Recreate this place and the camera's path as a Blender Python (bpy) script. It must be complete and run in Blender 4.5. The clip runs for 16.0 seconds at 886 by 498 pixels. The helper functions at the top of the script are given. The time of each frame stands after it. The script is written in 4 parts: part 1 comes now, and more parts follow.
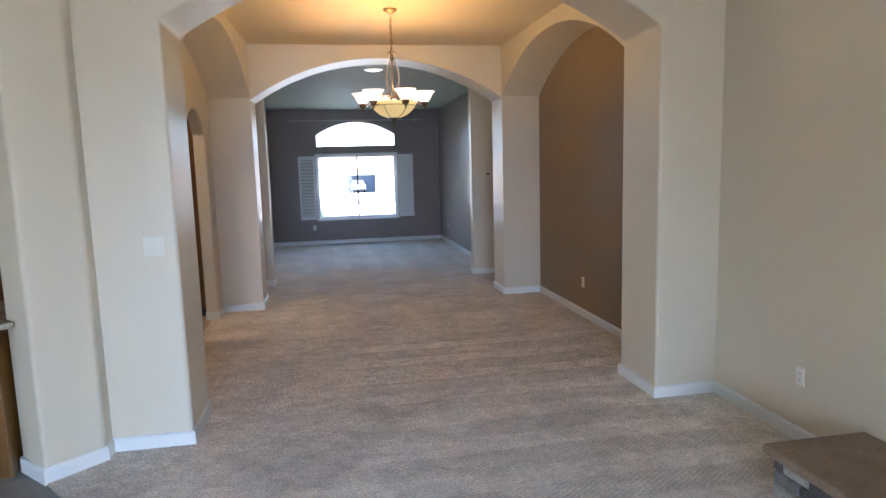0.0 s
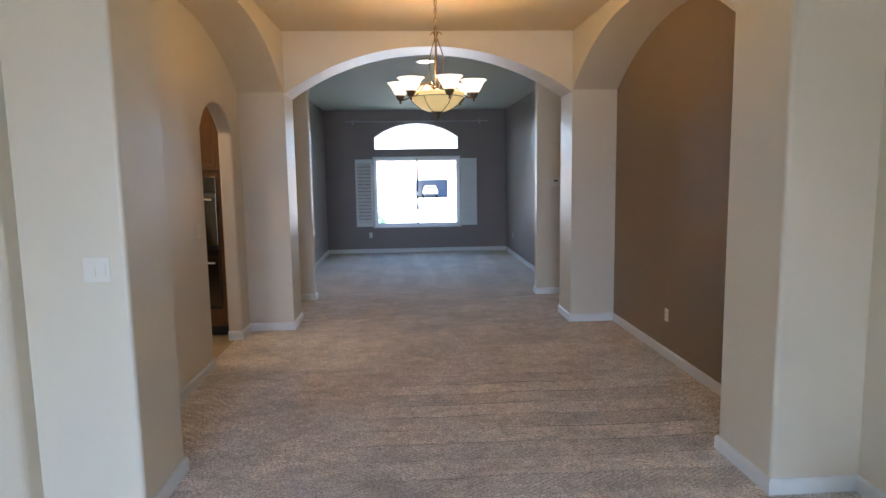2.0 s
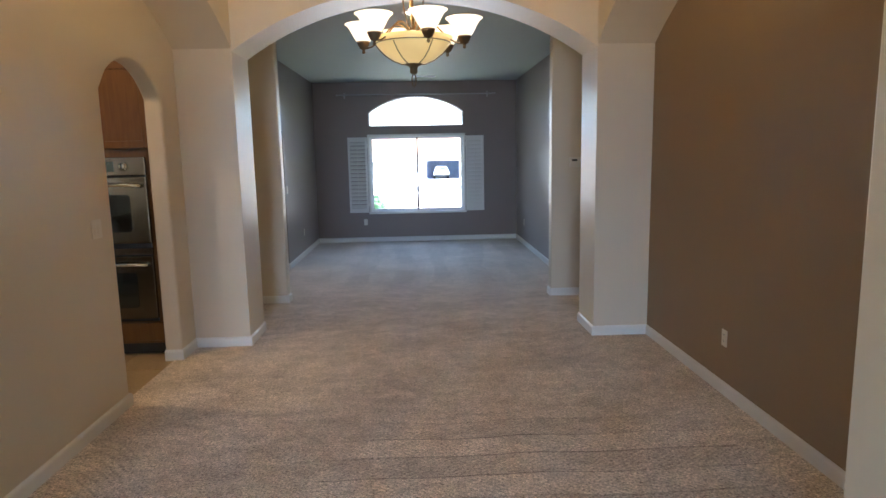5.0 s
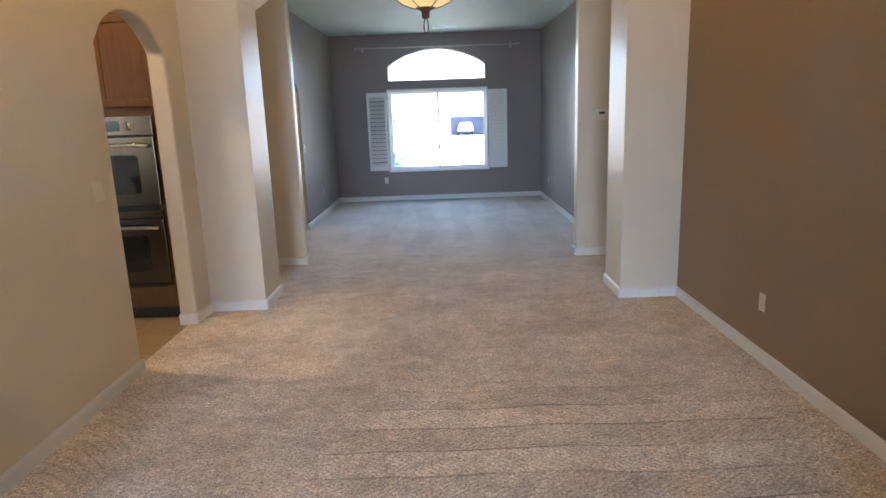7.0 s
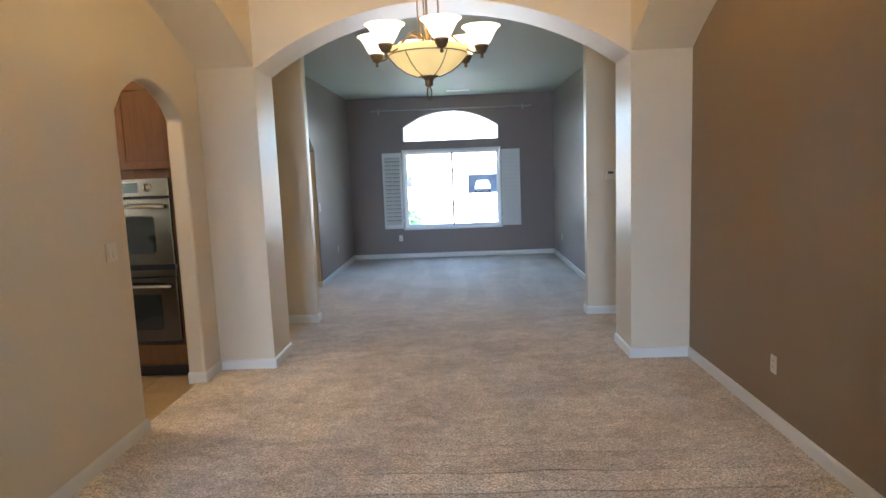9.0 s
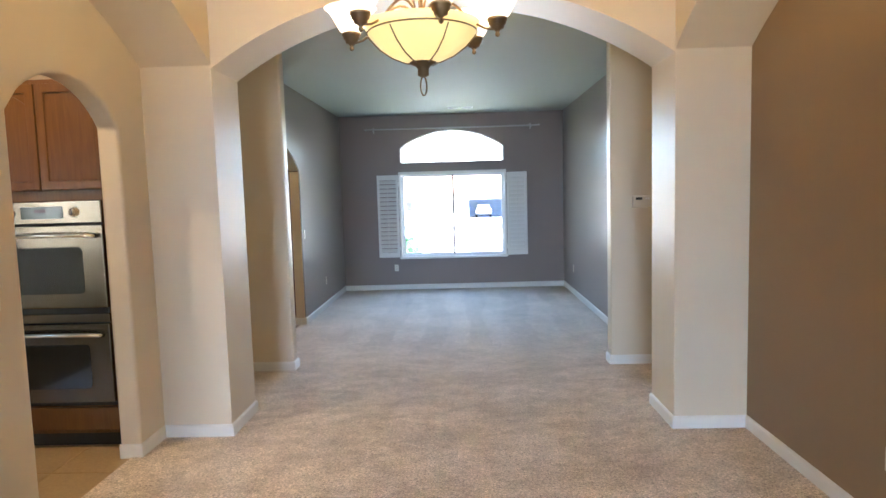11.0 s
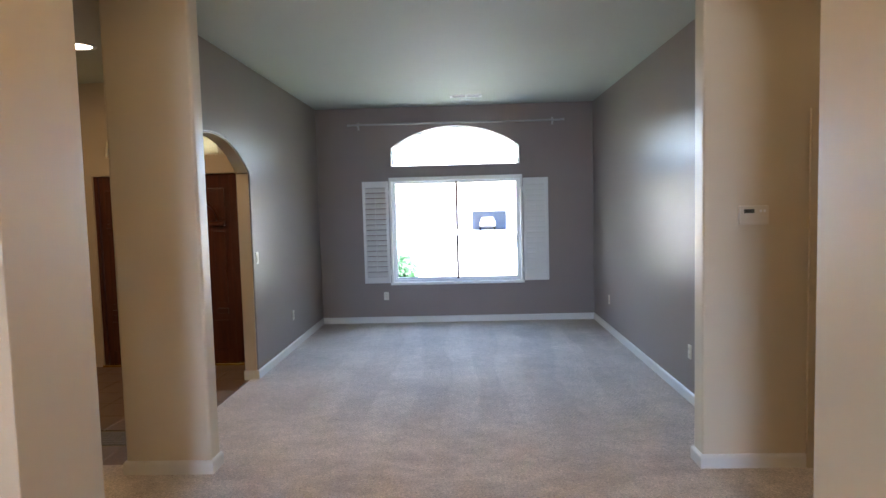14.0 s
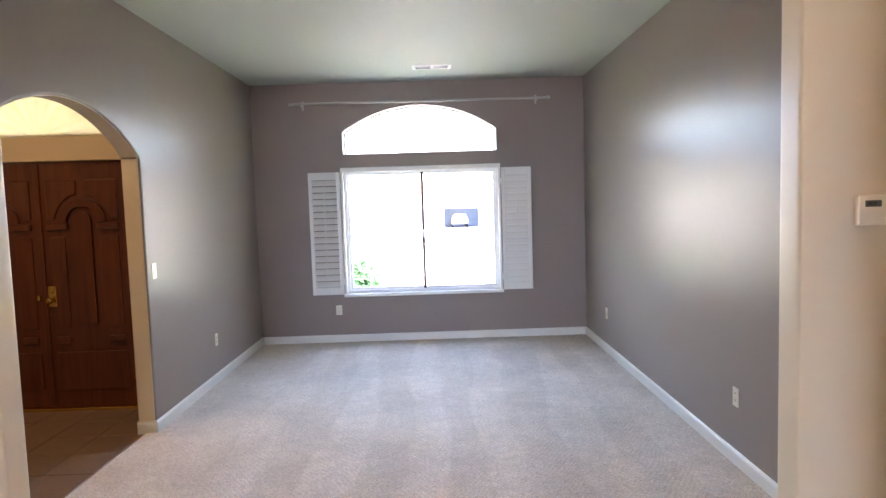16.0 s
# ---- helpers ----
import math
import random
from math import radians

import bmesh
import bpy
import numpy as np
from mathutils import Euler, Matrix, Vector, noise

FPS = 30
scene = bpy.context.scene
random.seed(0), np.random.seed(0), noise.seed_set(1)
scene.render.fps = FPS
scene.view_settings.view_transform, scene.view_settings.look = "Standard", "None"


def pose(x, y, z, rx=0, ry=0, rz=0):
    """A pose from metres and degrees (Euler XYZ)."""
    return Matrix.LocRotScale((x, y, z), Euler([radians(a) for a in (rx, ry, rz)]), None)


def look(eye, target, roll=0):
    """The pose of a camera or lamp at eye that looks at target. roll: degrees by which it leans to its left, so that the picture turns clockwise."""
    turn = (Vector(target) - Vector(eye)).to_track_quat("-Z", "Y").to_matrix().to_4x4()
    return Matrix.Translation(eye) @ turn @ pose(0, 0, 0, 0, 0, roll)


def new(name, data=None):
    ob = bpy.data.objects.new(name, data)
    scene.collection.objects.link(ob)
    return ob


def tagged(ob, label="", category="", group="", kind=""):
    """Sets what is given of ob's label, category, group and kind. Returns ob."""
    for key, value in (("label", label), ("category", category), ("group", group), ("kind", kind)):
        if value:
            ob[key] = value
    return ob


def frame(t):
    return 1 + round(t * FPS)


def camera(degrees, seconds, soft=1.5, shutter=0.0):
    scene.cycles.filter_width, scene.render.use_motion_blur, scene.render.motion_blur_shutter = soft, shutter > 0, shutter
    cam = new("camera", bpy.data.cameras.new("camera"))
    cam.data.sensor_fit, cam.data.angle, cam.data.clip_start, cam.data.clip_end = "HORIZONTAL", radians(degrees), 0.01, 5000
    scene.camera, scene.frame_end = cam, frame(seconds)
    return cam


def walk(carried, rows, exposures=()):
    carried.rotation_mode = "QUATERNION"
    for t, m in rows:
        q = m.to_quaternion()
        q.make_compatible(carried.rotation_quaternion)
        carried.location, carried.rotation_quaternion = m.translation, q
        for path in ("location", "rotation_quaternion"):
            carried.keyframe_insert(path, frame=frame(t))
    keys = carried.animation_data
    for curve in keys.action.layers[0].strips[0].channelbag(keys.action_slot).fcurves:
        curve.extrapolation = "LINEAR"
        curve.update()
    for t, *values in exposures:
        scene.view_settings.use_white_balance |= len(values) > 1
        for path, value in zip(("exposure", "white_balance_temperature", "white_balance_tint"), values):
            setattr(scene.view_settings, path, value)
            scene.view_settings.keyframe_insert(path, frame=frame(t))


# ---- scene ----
cam = camera(70.7, 16.0)
EXPOSURES = [(0.0, 3.78, 5750, 13), (1.0, 3.98, 5750, 13), (1.5, 3.9, 5750, 13), (2.5, 3.51, 5860, 13), (4.0, 3.56, 5960, 12), (6.5, 4.2, 5890, 12), (7.5, 4.35, 5890, 11), (8.5, 4.17, 5890, 11), (9.0, 4.22, 5890, 9), (11.5, 4.68, 5990, 10), (12.5, 4.68, 6040, 12), (13.5, 4.38, 6140, 14), (14.0, 4.38, 6240, 16), (14.5, 4.58, 6390, 17), (15.0, 4.83, 6660, 18), (15.5, 4.98, 6860, 22), (16.0, 4.98, 6860, 22)]
PATH = [
    (0, (-0.532, -0.344, 1.694), (-0.184, 1.608, 1.43), -1.6),
    (0.5, (-0.392, -0.198, 1.708), (-0.172, 1.774, 1.464), -1.5),
    (1, (-0.315, 0.129, 1.68), (-0.173, 2.107, 1.422), -0.1),
    (1.5, (-0.269, 0.406, 1.691), (-0.119, 2.383, 1.435), 0.1),
    (2, (-0.158, 0.683, 1.68), (-0.04, 2.665, 1.438), -0.9),
    (2.5, (-0.063, 0.936, 1.71), (-0.024, 2.926, 1.522), -1.2),
    (3, (-0.056, 1.23, 1.688), (-0.033, 3.221, 1.498), -1.1),
    (3.5, (-0.047, 1.48, 1.682), (0.05, 3.47, 1.503), -0.8),
    (4, (0.074, 1.692, 1.66), (0.174, 3.677, 1.436), -1.2),
    (6.5, (0.152, 2.272, 1.642), (0.161, 4.234, 1.255), -1.5),
    (7, (0.177, 2.268, 1.634), (0.167, 4.22, 1.201), -2.0),
    (7.5, (0.165, 2.272, 1.636), (0.157, 4.222, 1.191), -1.8),
    (8, (0.179, 2.255, 1.65), (0.17, 4.213, 1.241), -1.9),
    (8.5, (0.227, 2.231, 1.674), (0.197, 4.205, 1.35), -2.2),
    (9, (0.264, 2.247, 1.658), (0.201, 4.23, 1.404), -2.2),
    (11.5, (0.227, 3.604, 1.652), (0.175, 5.596, 1.484), -1.4),
    (12, (0.182, 3.944, 1.682), (0.17, 5.938, 1.532), -1.6),
    (12.5, (0.223, 4.308, 1.65), (0.249, 6.304, 1.52), -2.2),
    (13, (0.258, 4.636, 1.658), (0.248, 6.632, 1.539), -1.7),
    (13.5, (0.22, 5.051, 1.639), (0.153, 7.044, 1.491), -0.9),
    (14, (0.214, 5.341, 1.632), (0.145, 7.335, 1.493), -1.5),
    (14.5, (0.294, 5.689, 1.648), (0.204, 7.681, 1.492), -2.0),
    (15, (0.299, 6.027, 1.636), (0.192, 8.02, 1.504), -0.2),
    (15.5, (0.262, 6.42, 1.645), (0.221, 8.415, 1.501), -0.2),
    (16, (0.271, 6.77, 1.607), (0.29, 8.764, 1.457), -1.8),
]
walk(cam, [(t, look(eye, target, roll)) for t, eye, target, roll in PATH], EXPOSURES)

# ---- light ----
from mathutils.geometry import tessellate_polygon

world = bpy.data.worlds.new("sky")
scene.world = world
world.use_nodes = True
wn = world.node_tree
sky = wn.nodes.new("ShaderNodeTexSky")
sky.sky_type = "NISHITA"
sky.sun_disc = False
sky.sun_elevation = radians(51.6)
sky.sun_rotation = radians(112)
wn.links.new(sky.outputs[0], wn.nodes["Background"].inputs[0])
wn.nodes["Background"].inputs[1].default_value = 0.15


def lamp(name, kind, m, power, color, size=0.05, size_y=None):
    data = bpy.data.lights.new(name, kind)
    data.energy, data.color = power, color
    if kind == "SUN":
        data.angle = radians(size)
    elif kind == "AREA":
        data.size = size
        if size_y:
            data.shape, data.size_y = "RECTANGLE", size_y
    else:
        data.shadow_soft_size = size
    ob = new(name, data)
    ob.matrix_world = m
    return ob


lamp("sun", "SUN", look((22, -9, 30), (0, 0, 0)), 5.0, (1.0, 0.95, 0.88), 0.5)
transom_lamp = lamp("transom_daylight", "AREA", look((0.107, 14.285, 2.43), (0.107, 11.5, 0.0)), 1.4, (0.42, 0.66, 1.0), 1.66, 0.46)
transom_lamp.data.spread = radians(92)
WARM = (1.0, 0.67, 0.29)
BULB = 0.52
patio_lamp = lamp("patio_door_daylight", "AREA", look((-0.8, -3.92, 0.80), (-0.5, 3.6, -0.85)), 3.7, (0.38, 0.61, 1.0), 2.4, 1.45)
patio_lamp.data.spread = radians(54)
side_lamp = lamp("side_window_daylight", "AREA", look((2.145, -2.0, 1.25), (-2.0, -2.0, 0.7)), 2.9, (0.45, 0.66, 1.0), 2.5, 1.5)
side_lamp.data.spread = radians(150)

# ---- materials ----


def mat(name, color, rough=0.6, metal=0.0, vary=0.06, vary_scale=1.3, grain=0.0, grain_scale=200.0, bump=0.0, bump_scale=300.0, coat=0.0, emit=0.0, spec=0.5):
    m = bpy.data.materials.new(name)
    m.use_nodes = True
    nt = m.node_tree
    b = nt.nodes["Principled BSDF"]
    b.inputs["Roughness"].default_value = rough
    b.inputs["Metallic"].default_value = metal
    b.inputs["Coat Weight"].default_value = coat
    b.inputs["Specular IOR Level"].default_value = spec
    tc = nt.nodes.new("ShaderNodeNewGeometry")
    n1 = nt.nodes.new("ShaderNodeTexNoise")
    n1.inputs["Scale"].default_value = vary_scale
    n1.inputs["Detail"].default_value = 5
    nt.links.new(tc.outputs["Position"], n1.inputs["Vector"])
    mix = nt.nodes.new("ShaderNodeMix")
    mix.data_type = "RGBA"
    mix.inputs[6].default_value = (*[c * (1 - vary) for c in color], 1)
    mix.inputs[7].default_value = (*[min(1, c * (1 + vary)) for c in color], 1)
    nt.links.new(n1.outputs["Fac"], mix.inputs[0])
    out = mix.outputs[2]
    if grain:
        n2 = nt.nodes.new("ShaderNodeTexNoise")
        n2.inputs["Scale"].default_value = grain_scale
        n2.inputs["Detail"].default_value = 2
        nt.links.new(tc.outputs["Position"], n2.inputs["Vector"])
        mr = nt.nodes.new("ShaderNodeMapRange")
        mr.inputs[1].default_value, mr.inputs[2].default_value = 0.3, 0.7
        mr.inputs[3].default_value, mr.inputs[4].default_value = 1 - grain, 1 + grain
        nt.links.new(n2.outputs["Fac"], mr.inputs[0])
        mul = nt.nodes.new("ShaderNodeVectorMath")
        mul.operation = "SCALE"
        nt.links.new(out, mul.inputs[0])
        nt.links.new(mr.outputs[0], mul.inputs["Scale"])
        out = mul.outputs[0]
    nt.links.new(out, b.inputs["Base Color"])
    if bump:
        n3 = nt.nodes.new("ShaderNodeTexNoise")
        n3.inputs["Scale"].default_value = bump_scale
        n3.inputs["Detail"].default_value = 3
        nt.links.new(tc.outputs["Position"], n3.inputs["Vector"])
        bp = nt.nodes.new("ShaderNodeBump")
        bp.inputs["Strength"].default_value = bump
        bp.inputs["Distance"].default_value = 0.002
        nt.links.new(n3.outputs["Fac"], bp.inputs["Height"])
        nt.links.new(bp.outputs[0], b.inputs["Normal"])
    if emit:
        b.inputs["Emission Color"].default_value = (*color, 1)
        b.inputs["Emission Strength"].default_value = emit
    return m


def paint(name, color, rough=0.42, spec=0.5):
    return mat(name, color, rough, spec=spec, vary=0.025, vary_scale=2.2, bump=0.35, bump_scale=170)


def wood(name, dark, light, scale, rough=0.32, coat=0.3, axis=2):
    m = mat(name, dark, rough, coat=coat)
    nt = m.node_tree
    b = nt.nodes["Principled BSDF"]
    g = nt.nodes.new("ShaderNodeNewGeometry")
    mp = nt.nodes.new("ShaderNodeVectorMath")
    mp.operation = "MULTIPLY"
    k = [scale, scale, scale]
    k[axis] = scale * 0.07
    mp.inputs[1].default_value = k
    nt.links.new(g.outputs["Position"], mp.inputs[0])
    n = nt.nodes.new("ShaderNodeTexNoise")
    n.inputs["Scale"].default_value = 1.0
    n.inputs["Detail"].default_value = 7
    n.inputs["Distortion"].default_value = 1.2
    nt.links.new(mp.outputs[0], n.inputs["Vector"])
    r = nt.nodes.new("ShaderNodeValToRGB")
    r.color_ramp.elements[0].position, r.color_ramp.elements[1].position = 0.32, 0.68
    r.color_ramp.elements[0].color = (*dark, 1)
    r.color_ramp.elements[1].color = (*light, 1)
    nt.links.new(n.outputs["Fac"], r.inputs[0])
    nt.links.new(r.outputs[0], b.inputs["Base Color"])
    return m


def carpet_material():
    m = bpy.data.materials.new("carpet")
    m.use_nodes = True
    nt = m.node_tree
    b = nt.nodes["Principled BSDF"]
    b.inputs["Roughness"].default_value = 0.95
    b.inputs["Specular IOR Level"].default_value = 0.05
    b.inputs["Sheen Weight"].default_value = 0.03
    g = nt.nodes.new("ShaderNodeNewGeometry")

    def noisy(scale, detail, squash=None, distortion=0.0):
        n = nt.nodes.new("ShaderNodeTexNoise")
        n.inputs["Scale"].default_value = scale
        n.inputs["Detail"].default_value = detail
        n.inputs["Distortion"].default_value = distortion
        src = g.outputs["Position"]
        if squash:
            v = nt.nodes.new("ShaderNodeVectorMath")
            v.operation = "MULTIPLY"
            v.inputs[1].default_value = squash
            nt.links.new(src, v.inputs[0])
            src = v.outputs[0]
        nt.links.new(src, n.inputs["Vector"])
        return n.outputs["Fac"]

    def ranged(src, lo, hi, a, c):
        r = nt.nodes.new("ShaderNodeMapRange")
        for i, v in enumerate((lo, hi, a, c)):
            r.inputs[i + 1].default_value = v
        nt.links.new(src, r.inputs[0])
        return r.outputs[0]

    def math_node(op, a, c):
        n = nt.nodes.new("ShaderNodeMath")
        n.operation = op
        for i, v in enumerate((a, c)):
            if isinstance(v, float):
                n.inputs[i].default_value = v
            else:
                nt.links.new(v, n.inputs[i])
        return n.outputs[0]

    tuft = noisy(62, 3)
    fibre = noisy(125, 2)
    vor = nt.nodes.new("ShaderNodeTexVoronoi")
    vor.voronoi_dimensions = "2D"
    vor.inputs["Scale"].default_value = 88
    nt.links.new(g.outputs["Position"], vor.inputs["Vector"])
    gap = vor.outputs["Distance"]
    clump = noisy(17, 4, None, 0.6)
    nap = noisy(1.0, 5, (1.6, 2.2, 1.0), 0.9)
    swirl = noisy(1.0, 4, (6.0, 8.0, 1.0), 0.7)
    patch = noisy(1.4, 3)
    dash = noisy(1.0, 4, (20.0, 29.0, 1.0), 1.2)
    value = math_node("MULTIPLY", ranged(tuft, 0.33, 0.67, 0.76, 1.18), ranged(clump, 0.3, 0.7, 0.88, 1.10))
    value = math_node("MULTIPLY", value, ranged(fibre, 0.34, 0.66, 0.74, 1.20))
    value = math_node("MULTIPLY", value, ranged(gap, 0.25, 0.85, 1.08, 0.74))
    value = math_node("MULTIPLY", value, ranged(dash, 0.32, 0.62, 0.88, 1.04))
    value = math_node("MULTIPLY", value, ranged(noisy(60, 2, (0.8, 1.15, 1.0)), 0.33, 0.46, 0.70, 1.03))
    # the living room's pile is less trodden
    split = nt.nodes.new("ShaderNodeSeparateXYZ")
    nt.links.new(g.outputs["Position"], split.inputs[0])
    value = math_node("ADD", math_node("MULTIPLY", math_node("SUBTRACT", value, 0.82), math_node("MULTIPLY", ranged(split.outputs[1], 5.2, 9.0, 1.1, 0.5), ranged(split.outputs[1], 2.4, 4.4, 0.42, 1.0))), 0.82)

    def near_pile(src):
        """A shading that fades out towards the living room's flatter pile."""
        return math_node("ADD", math_node("MULTIPLY", src, ranged(split.outputs[1], 8.0, 10.5, 1.0, 0.35)), 1.0)

    value = math_node("MULTIPLY", value, near_pile(ranged(nap, 0.36, 0.62, -0.11, 0.07)))
    value = math_node("MULTIPLY", value, near_pile(ranged(swirl, 0.36, 0.60, -0.12, 0.06)))
    value = math_node("MULTIPLY", value, ranged(patch, 0.3, 0.7, 0.90, 1.07))
    sep = nt.nodes.new("ShaderNodeSeparateXYZ")
    nt.links.new(g.outputs["Position"], sep.inputs[0])
    x, y = sep.outputs[0], sep.outputs[1]
    wob = ranged(noisy(1.0, 3, (1.1, 0.5, 1.0)), 0.2, 0.8, -0.05, 0.05)

    def strokes(along, period, depth, line, lo, hi, side, side0, side1):
        """Vacuum strokes: bands laid to and fro with a dark line where two meet, over a stretch of floor."""
        u = math_node("DIVIDE", math_node("ADD", along, wob), period)
        band = ranged(math_node("SINE", math_node("MULTIPLY", u, 2 * math.pi), 0.0), -0.25, 0.25, -depth, depth)
        half = math_node("FRACT", math_node("MULTIPLY", u, 2.0), 0.0)
        seam = ranged(half, 0.91, 0.97, 0.0, -line)
        seam = math_node("MULTIPLY", seam, ranged(noisy(1.0, 3, (0.9, 2.5, 1.0)), 0.38, 0.60, 0.25, 1.0))
        if side0 < 0:
            seam = math_node("MULTIPLY", seam, ranged(along, 3.6, 4.6, 0.25, 1.0))
        both = math_node("ADD", math_node("MULTIPLY", band, ranged(noisy(0.9, 2), 0.35, 0.6, 0.4, 1.0)), seam)
        fade = math_node("MULTIPLY", ranged(along, lo, lo + 0.5, 0.0, 1.0), ranged(along, hi - 0.4, hi, 1.0, 0.0))
        edge = math_node("ADD", side, ranged(noisy(3.0, 3), 0.2, 0.8, -0.3, 0.3))
        fade = math_node("MULTIPLY", fade, math_node("MULTIPLY", ranged(edge, side0, side0 + 0.5, 0.0, 1.0), ranged(edge, side1 - 0.18, side1, 1.0, 0.0)))
        # fine slanted rows that the brush leaves, leaning the other way on each pass
        lean = math_node("MULTIPLY", ranged(math_node("SINE", math_node("MULTIPLY", u, 2 * math.pi), 0.0), -0.05, 0.05, -0.7, 0.7), side)
        rows = math_node("SINE", math_node("MULTIPLY", math_node("ADD", math_node("ADD", along, lean), math_node("MULTIPLY", wob, 0.6)), 2 * math.pi / 0.034), 0.0)
        both = math_node("ADD", both, ranged(rows, -1.0, 1.0, -depth * 0.8, depth * 0.8))
        return math_node("ADD", math_node("MULTIPLY", both, fade), 1.0)

    value = math_node("MULTIPLY", value, strokes(y, 0.44, 0.10, 0.55, 0.2, 5.9, x, -0.7, 1.95))
    value = math_node("MULTIPLY", value, strokes(math_node("ADD", x, math_node("MULTIPLY", wob, 2.5)), 0.56, 0.06, 0.06, -1.4, 2.0, y, 9.6, 13.9))

    def scuffs(wall_x, sign, depth):
        """Short curved brush marks along a skirting."""
        off = math_node("MULTIPLY", math_node("SUBTRACT", x, wall_x), sign)
        bow = math_node("MULTIPLY", math_node("MULTIPLY", off, off), 1.6)
        u = math_node("MULTIPLY", math_node("ADD", math_node("ADD", y, bow), math_node("MULTIPLY", wob, 0.8)), 2 * math.pi / 0.075)
        wave = ranged(math_node("SINE", u, 0.0), 0.2, 1.0, 0.0, -depth)
        zone = math_node("MULTIPLY", ranged(off, 0.02, 0.08, 0.0, 1.0), ranged(off, 0.32, 0.52, 1.0, 0.0))
        zone = math_node("MULTIPLY", zone, math_node("MULTIPLY", ranged(y, 3.9, 4.3, 0.0, 1.0), ranged(y, 5.3, 6.0, 1.0, 0.0)))
        return math_node("ADD", math_node("MULTIPLY", wave, zone), 1.0)

    value = math_node("MULTIPLY", value, scuffs(-1.876, 1.0, 0.20))
    value = math_node("MULTIPLY", value, scuffs(2.16, -1.0, 0.12))
    col = nt.nodes.new("ShaderNodeVectorMath")
    col.operation = "SCALE"
    col.inputs[0].default_value = (0.775, 0.692, 0.618)
    nt.links.new(value, col.inputs["Scale"])
    nt.links.new(col.outputs[0], b.inputs["Base Color"])
    bp = nt.nodes.new("ShaderNodeBump")
    bp.inputs["Strength"].default_value = 0.3
    bp.inputs["Distance"].default_value = 0.004
    h = math_node("ADD", math_node("MULTIPLY", tuft, 1.4), math_node("ADD", math_node("MULTIPLY", clump, 1.6), math_node("MULTIPLY", fibre, 0.5)))
    nt.links.new(h, bp.inputs["Height"])
    nt.links.new(bp.outputs[0], b.inputs["Normal"])
    return m


def glass_material():
    m = bpy.data.materials.new("window_glass")
    m.use_nodes = True
    b = m.node_tree.nodes["Principled BSDF"]
    b.inputs["Base Color"].default_value = (0.96, 0.98, 0.98, 1)
    b.inputs["Roughness"].default_value = 0.0
    b.inputs["IOR"].default_value = 1.45
    b.inputs["Transmission Weight"].default_value = 1.0
    return m


CREAM = paint("cream_wall_paint", (0.61, 0.518, 0.375), 0.40)
TAUPE = paint("taupe_wall_paint", (0.265, 0.217, 0.188), 0.29, 0.10)
BROWN = paint("brown_wall_paint", (0.268, 0.186, 0.107), 0.5, 0.2)
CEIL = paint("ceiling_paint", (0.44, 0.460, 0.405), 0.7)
# chandelier's golden glow on the ceiling is partly put into this colour
CEIL_DINING = paint("glow_tinted_dining_ceiling", (0.60, 0.48, 0.31), 0.6)
TRIM = mat("white_trim_paint", (0.68, 0.655, 0.60), 0.35, vary=0.03, bump=0.1, bump_scale=60)
VINYL = mat("white_vinyl", (0.80, 0.80, 0.80), 0.35, vary=0.02)
PLATE = mat("ivory_plate", (0.66, 0.60, 0.49), 0.3, vary=0.02)
DARK = mat("dark_slot", (0.02, 0.02, 0.02), 0.6)
CARPET = carpet_material()
OAK = wood("honey_oak", (0.115, 0.046, 0.006), (0.155, 0.066, 0.010), 40, 0.42, 0.08)
MAHOGANY = wood("dark_mahogany", (0.062, 0.012, 0.005), (0.110, 0.024, 0.009), 18, 0.3, 0.4)
STEEL = mat("brushed_steel", (0.160, 0.132, 0.098), 0.20, 1.0, vary=0.04, vary_scale=3, grain=0.05, grain_scale=300)
CHROME = mat("bright_steel", (0.8, 0.79, 0.77), 0.12, 1.0, vary=0.02)
BLACKGLASS = mat("oven_glass", (0.012, 0.014, 0.014), 0.06, vary=0.1, coat=0.5)
BLACK = mat("black_enamel", (0.015, 0.015, 0.015), 0.4)
BRONZE = mat("antique_bronze", (0.24, 0.165, 0.09), 0.36, 0.85, vary=0.25, vary_scale=30)
BRASS = mat("brass", (0.70, 0.48, 0.16), 0.25, 1.0, vary=0.08, vary_scale=20)
SHADE = mat("lit_alabaster_glass", (1.0, 0.80, 0.50), 0.4, emit=0.13, vary=0.0)
BOWL = mat("lit_amber_bowl_glass", (1.0, 0.70, 0.28), 0.35, emit=0.035, vary=0.10, vary_scale=9)
LED = mat("lit_lamp_lens", (1.0, 0.86, 0.66), 0.4, emit=0.8, vary=0.0)


def mottle(m, strength, scale):
    """Uneven glow of alabaster glass lit from inside."""
    nt = m.node_tree
    g = nt.nodes.new("ShaderNodeNewGeometry")
    n = nt.nodes.new("ShaderNodeTexNoise")
    n.inputs["Scale"].default_value = scale
    n.inputs["Detail"].default_value = 4
    nt.links.new(g.outputs["Position"], n.inputs["Vector"])
    r = nt.nodes.new("ShaderNodeMapRange")
    for i, v in enumerate((0.3, 0.7, strength * 0.8, strength * 1.25)):
        r.inputs[i + 1].default_value = v
    nt.links.new(n.outputs["Fac"], r.inputs[0])
    nt.links.new(r.outputs[0], nt.nodes["Principled BSDF"].inputs["Emission Strength"])


mottle(BOWL, 0.033, 5.0)
GLASS = glass_material()


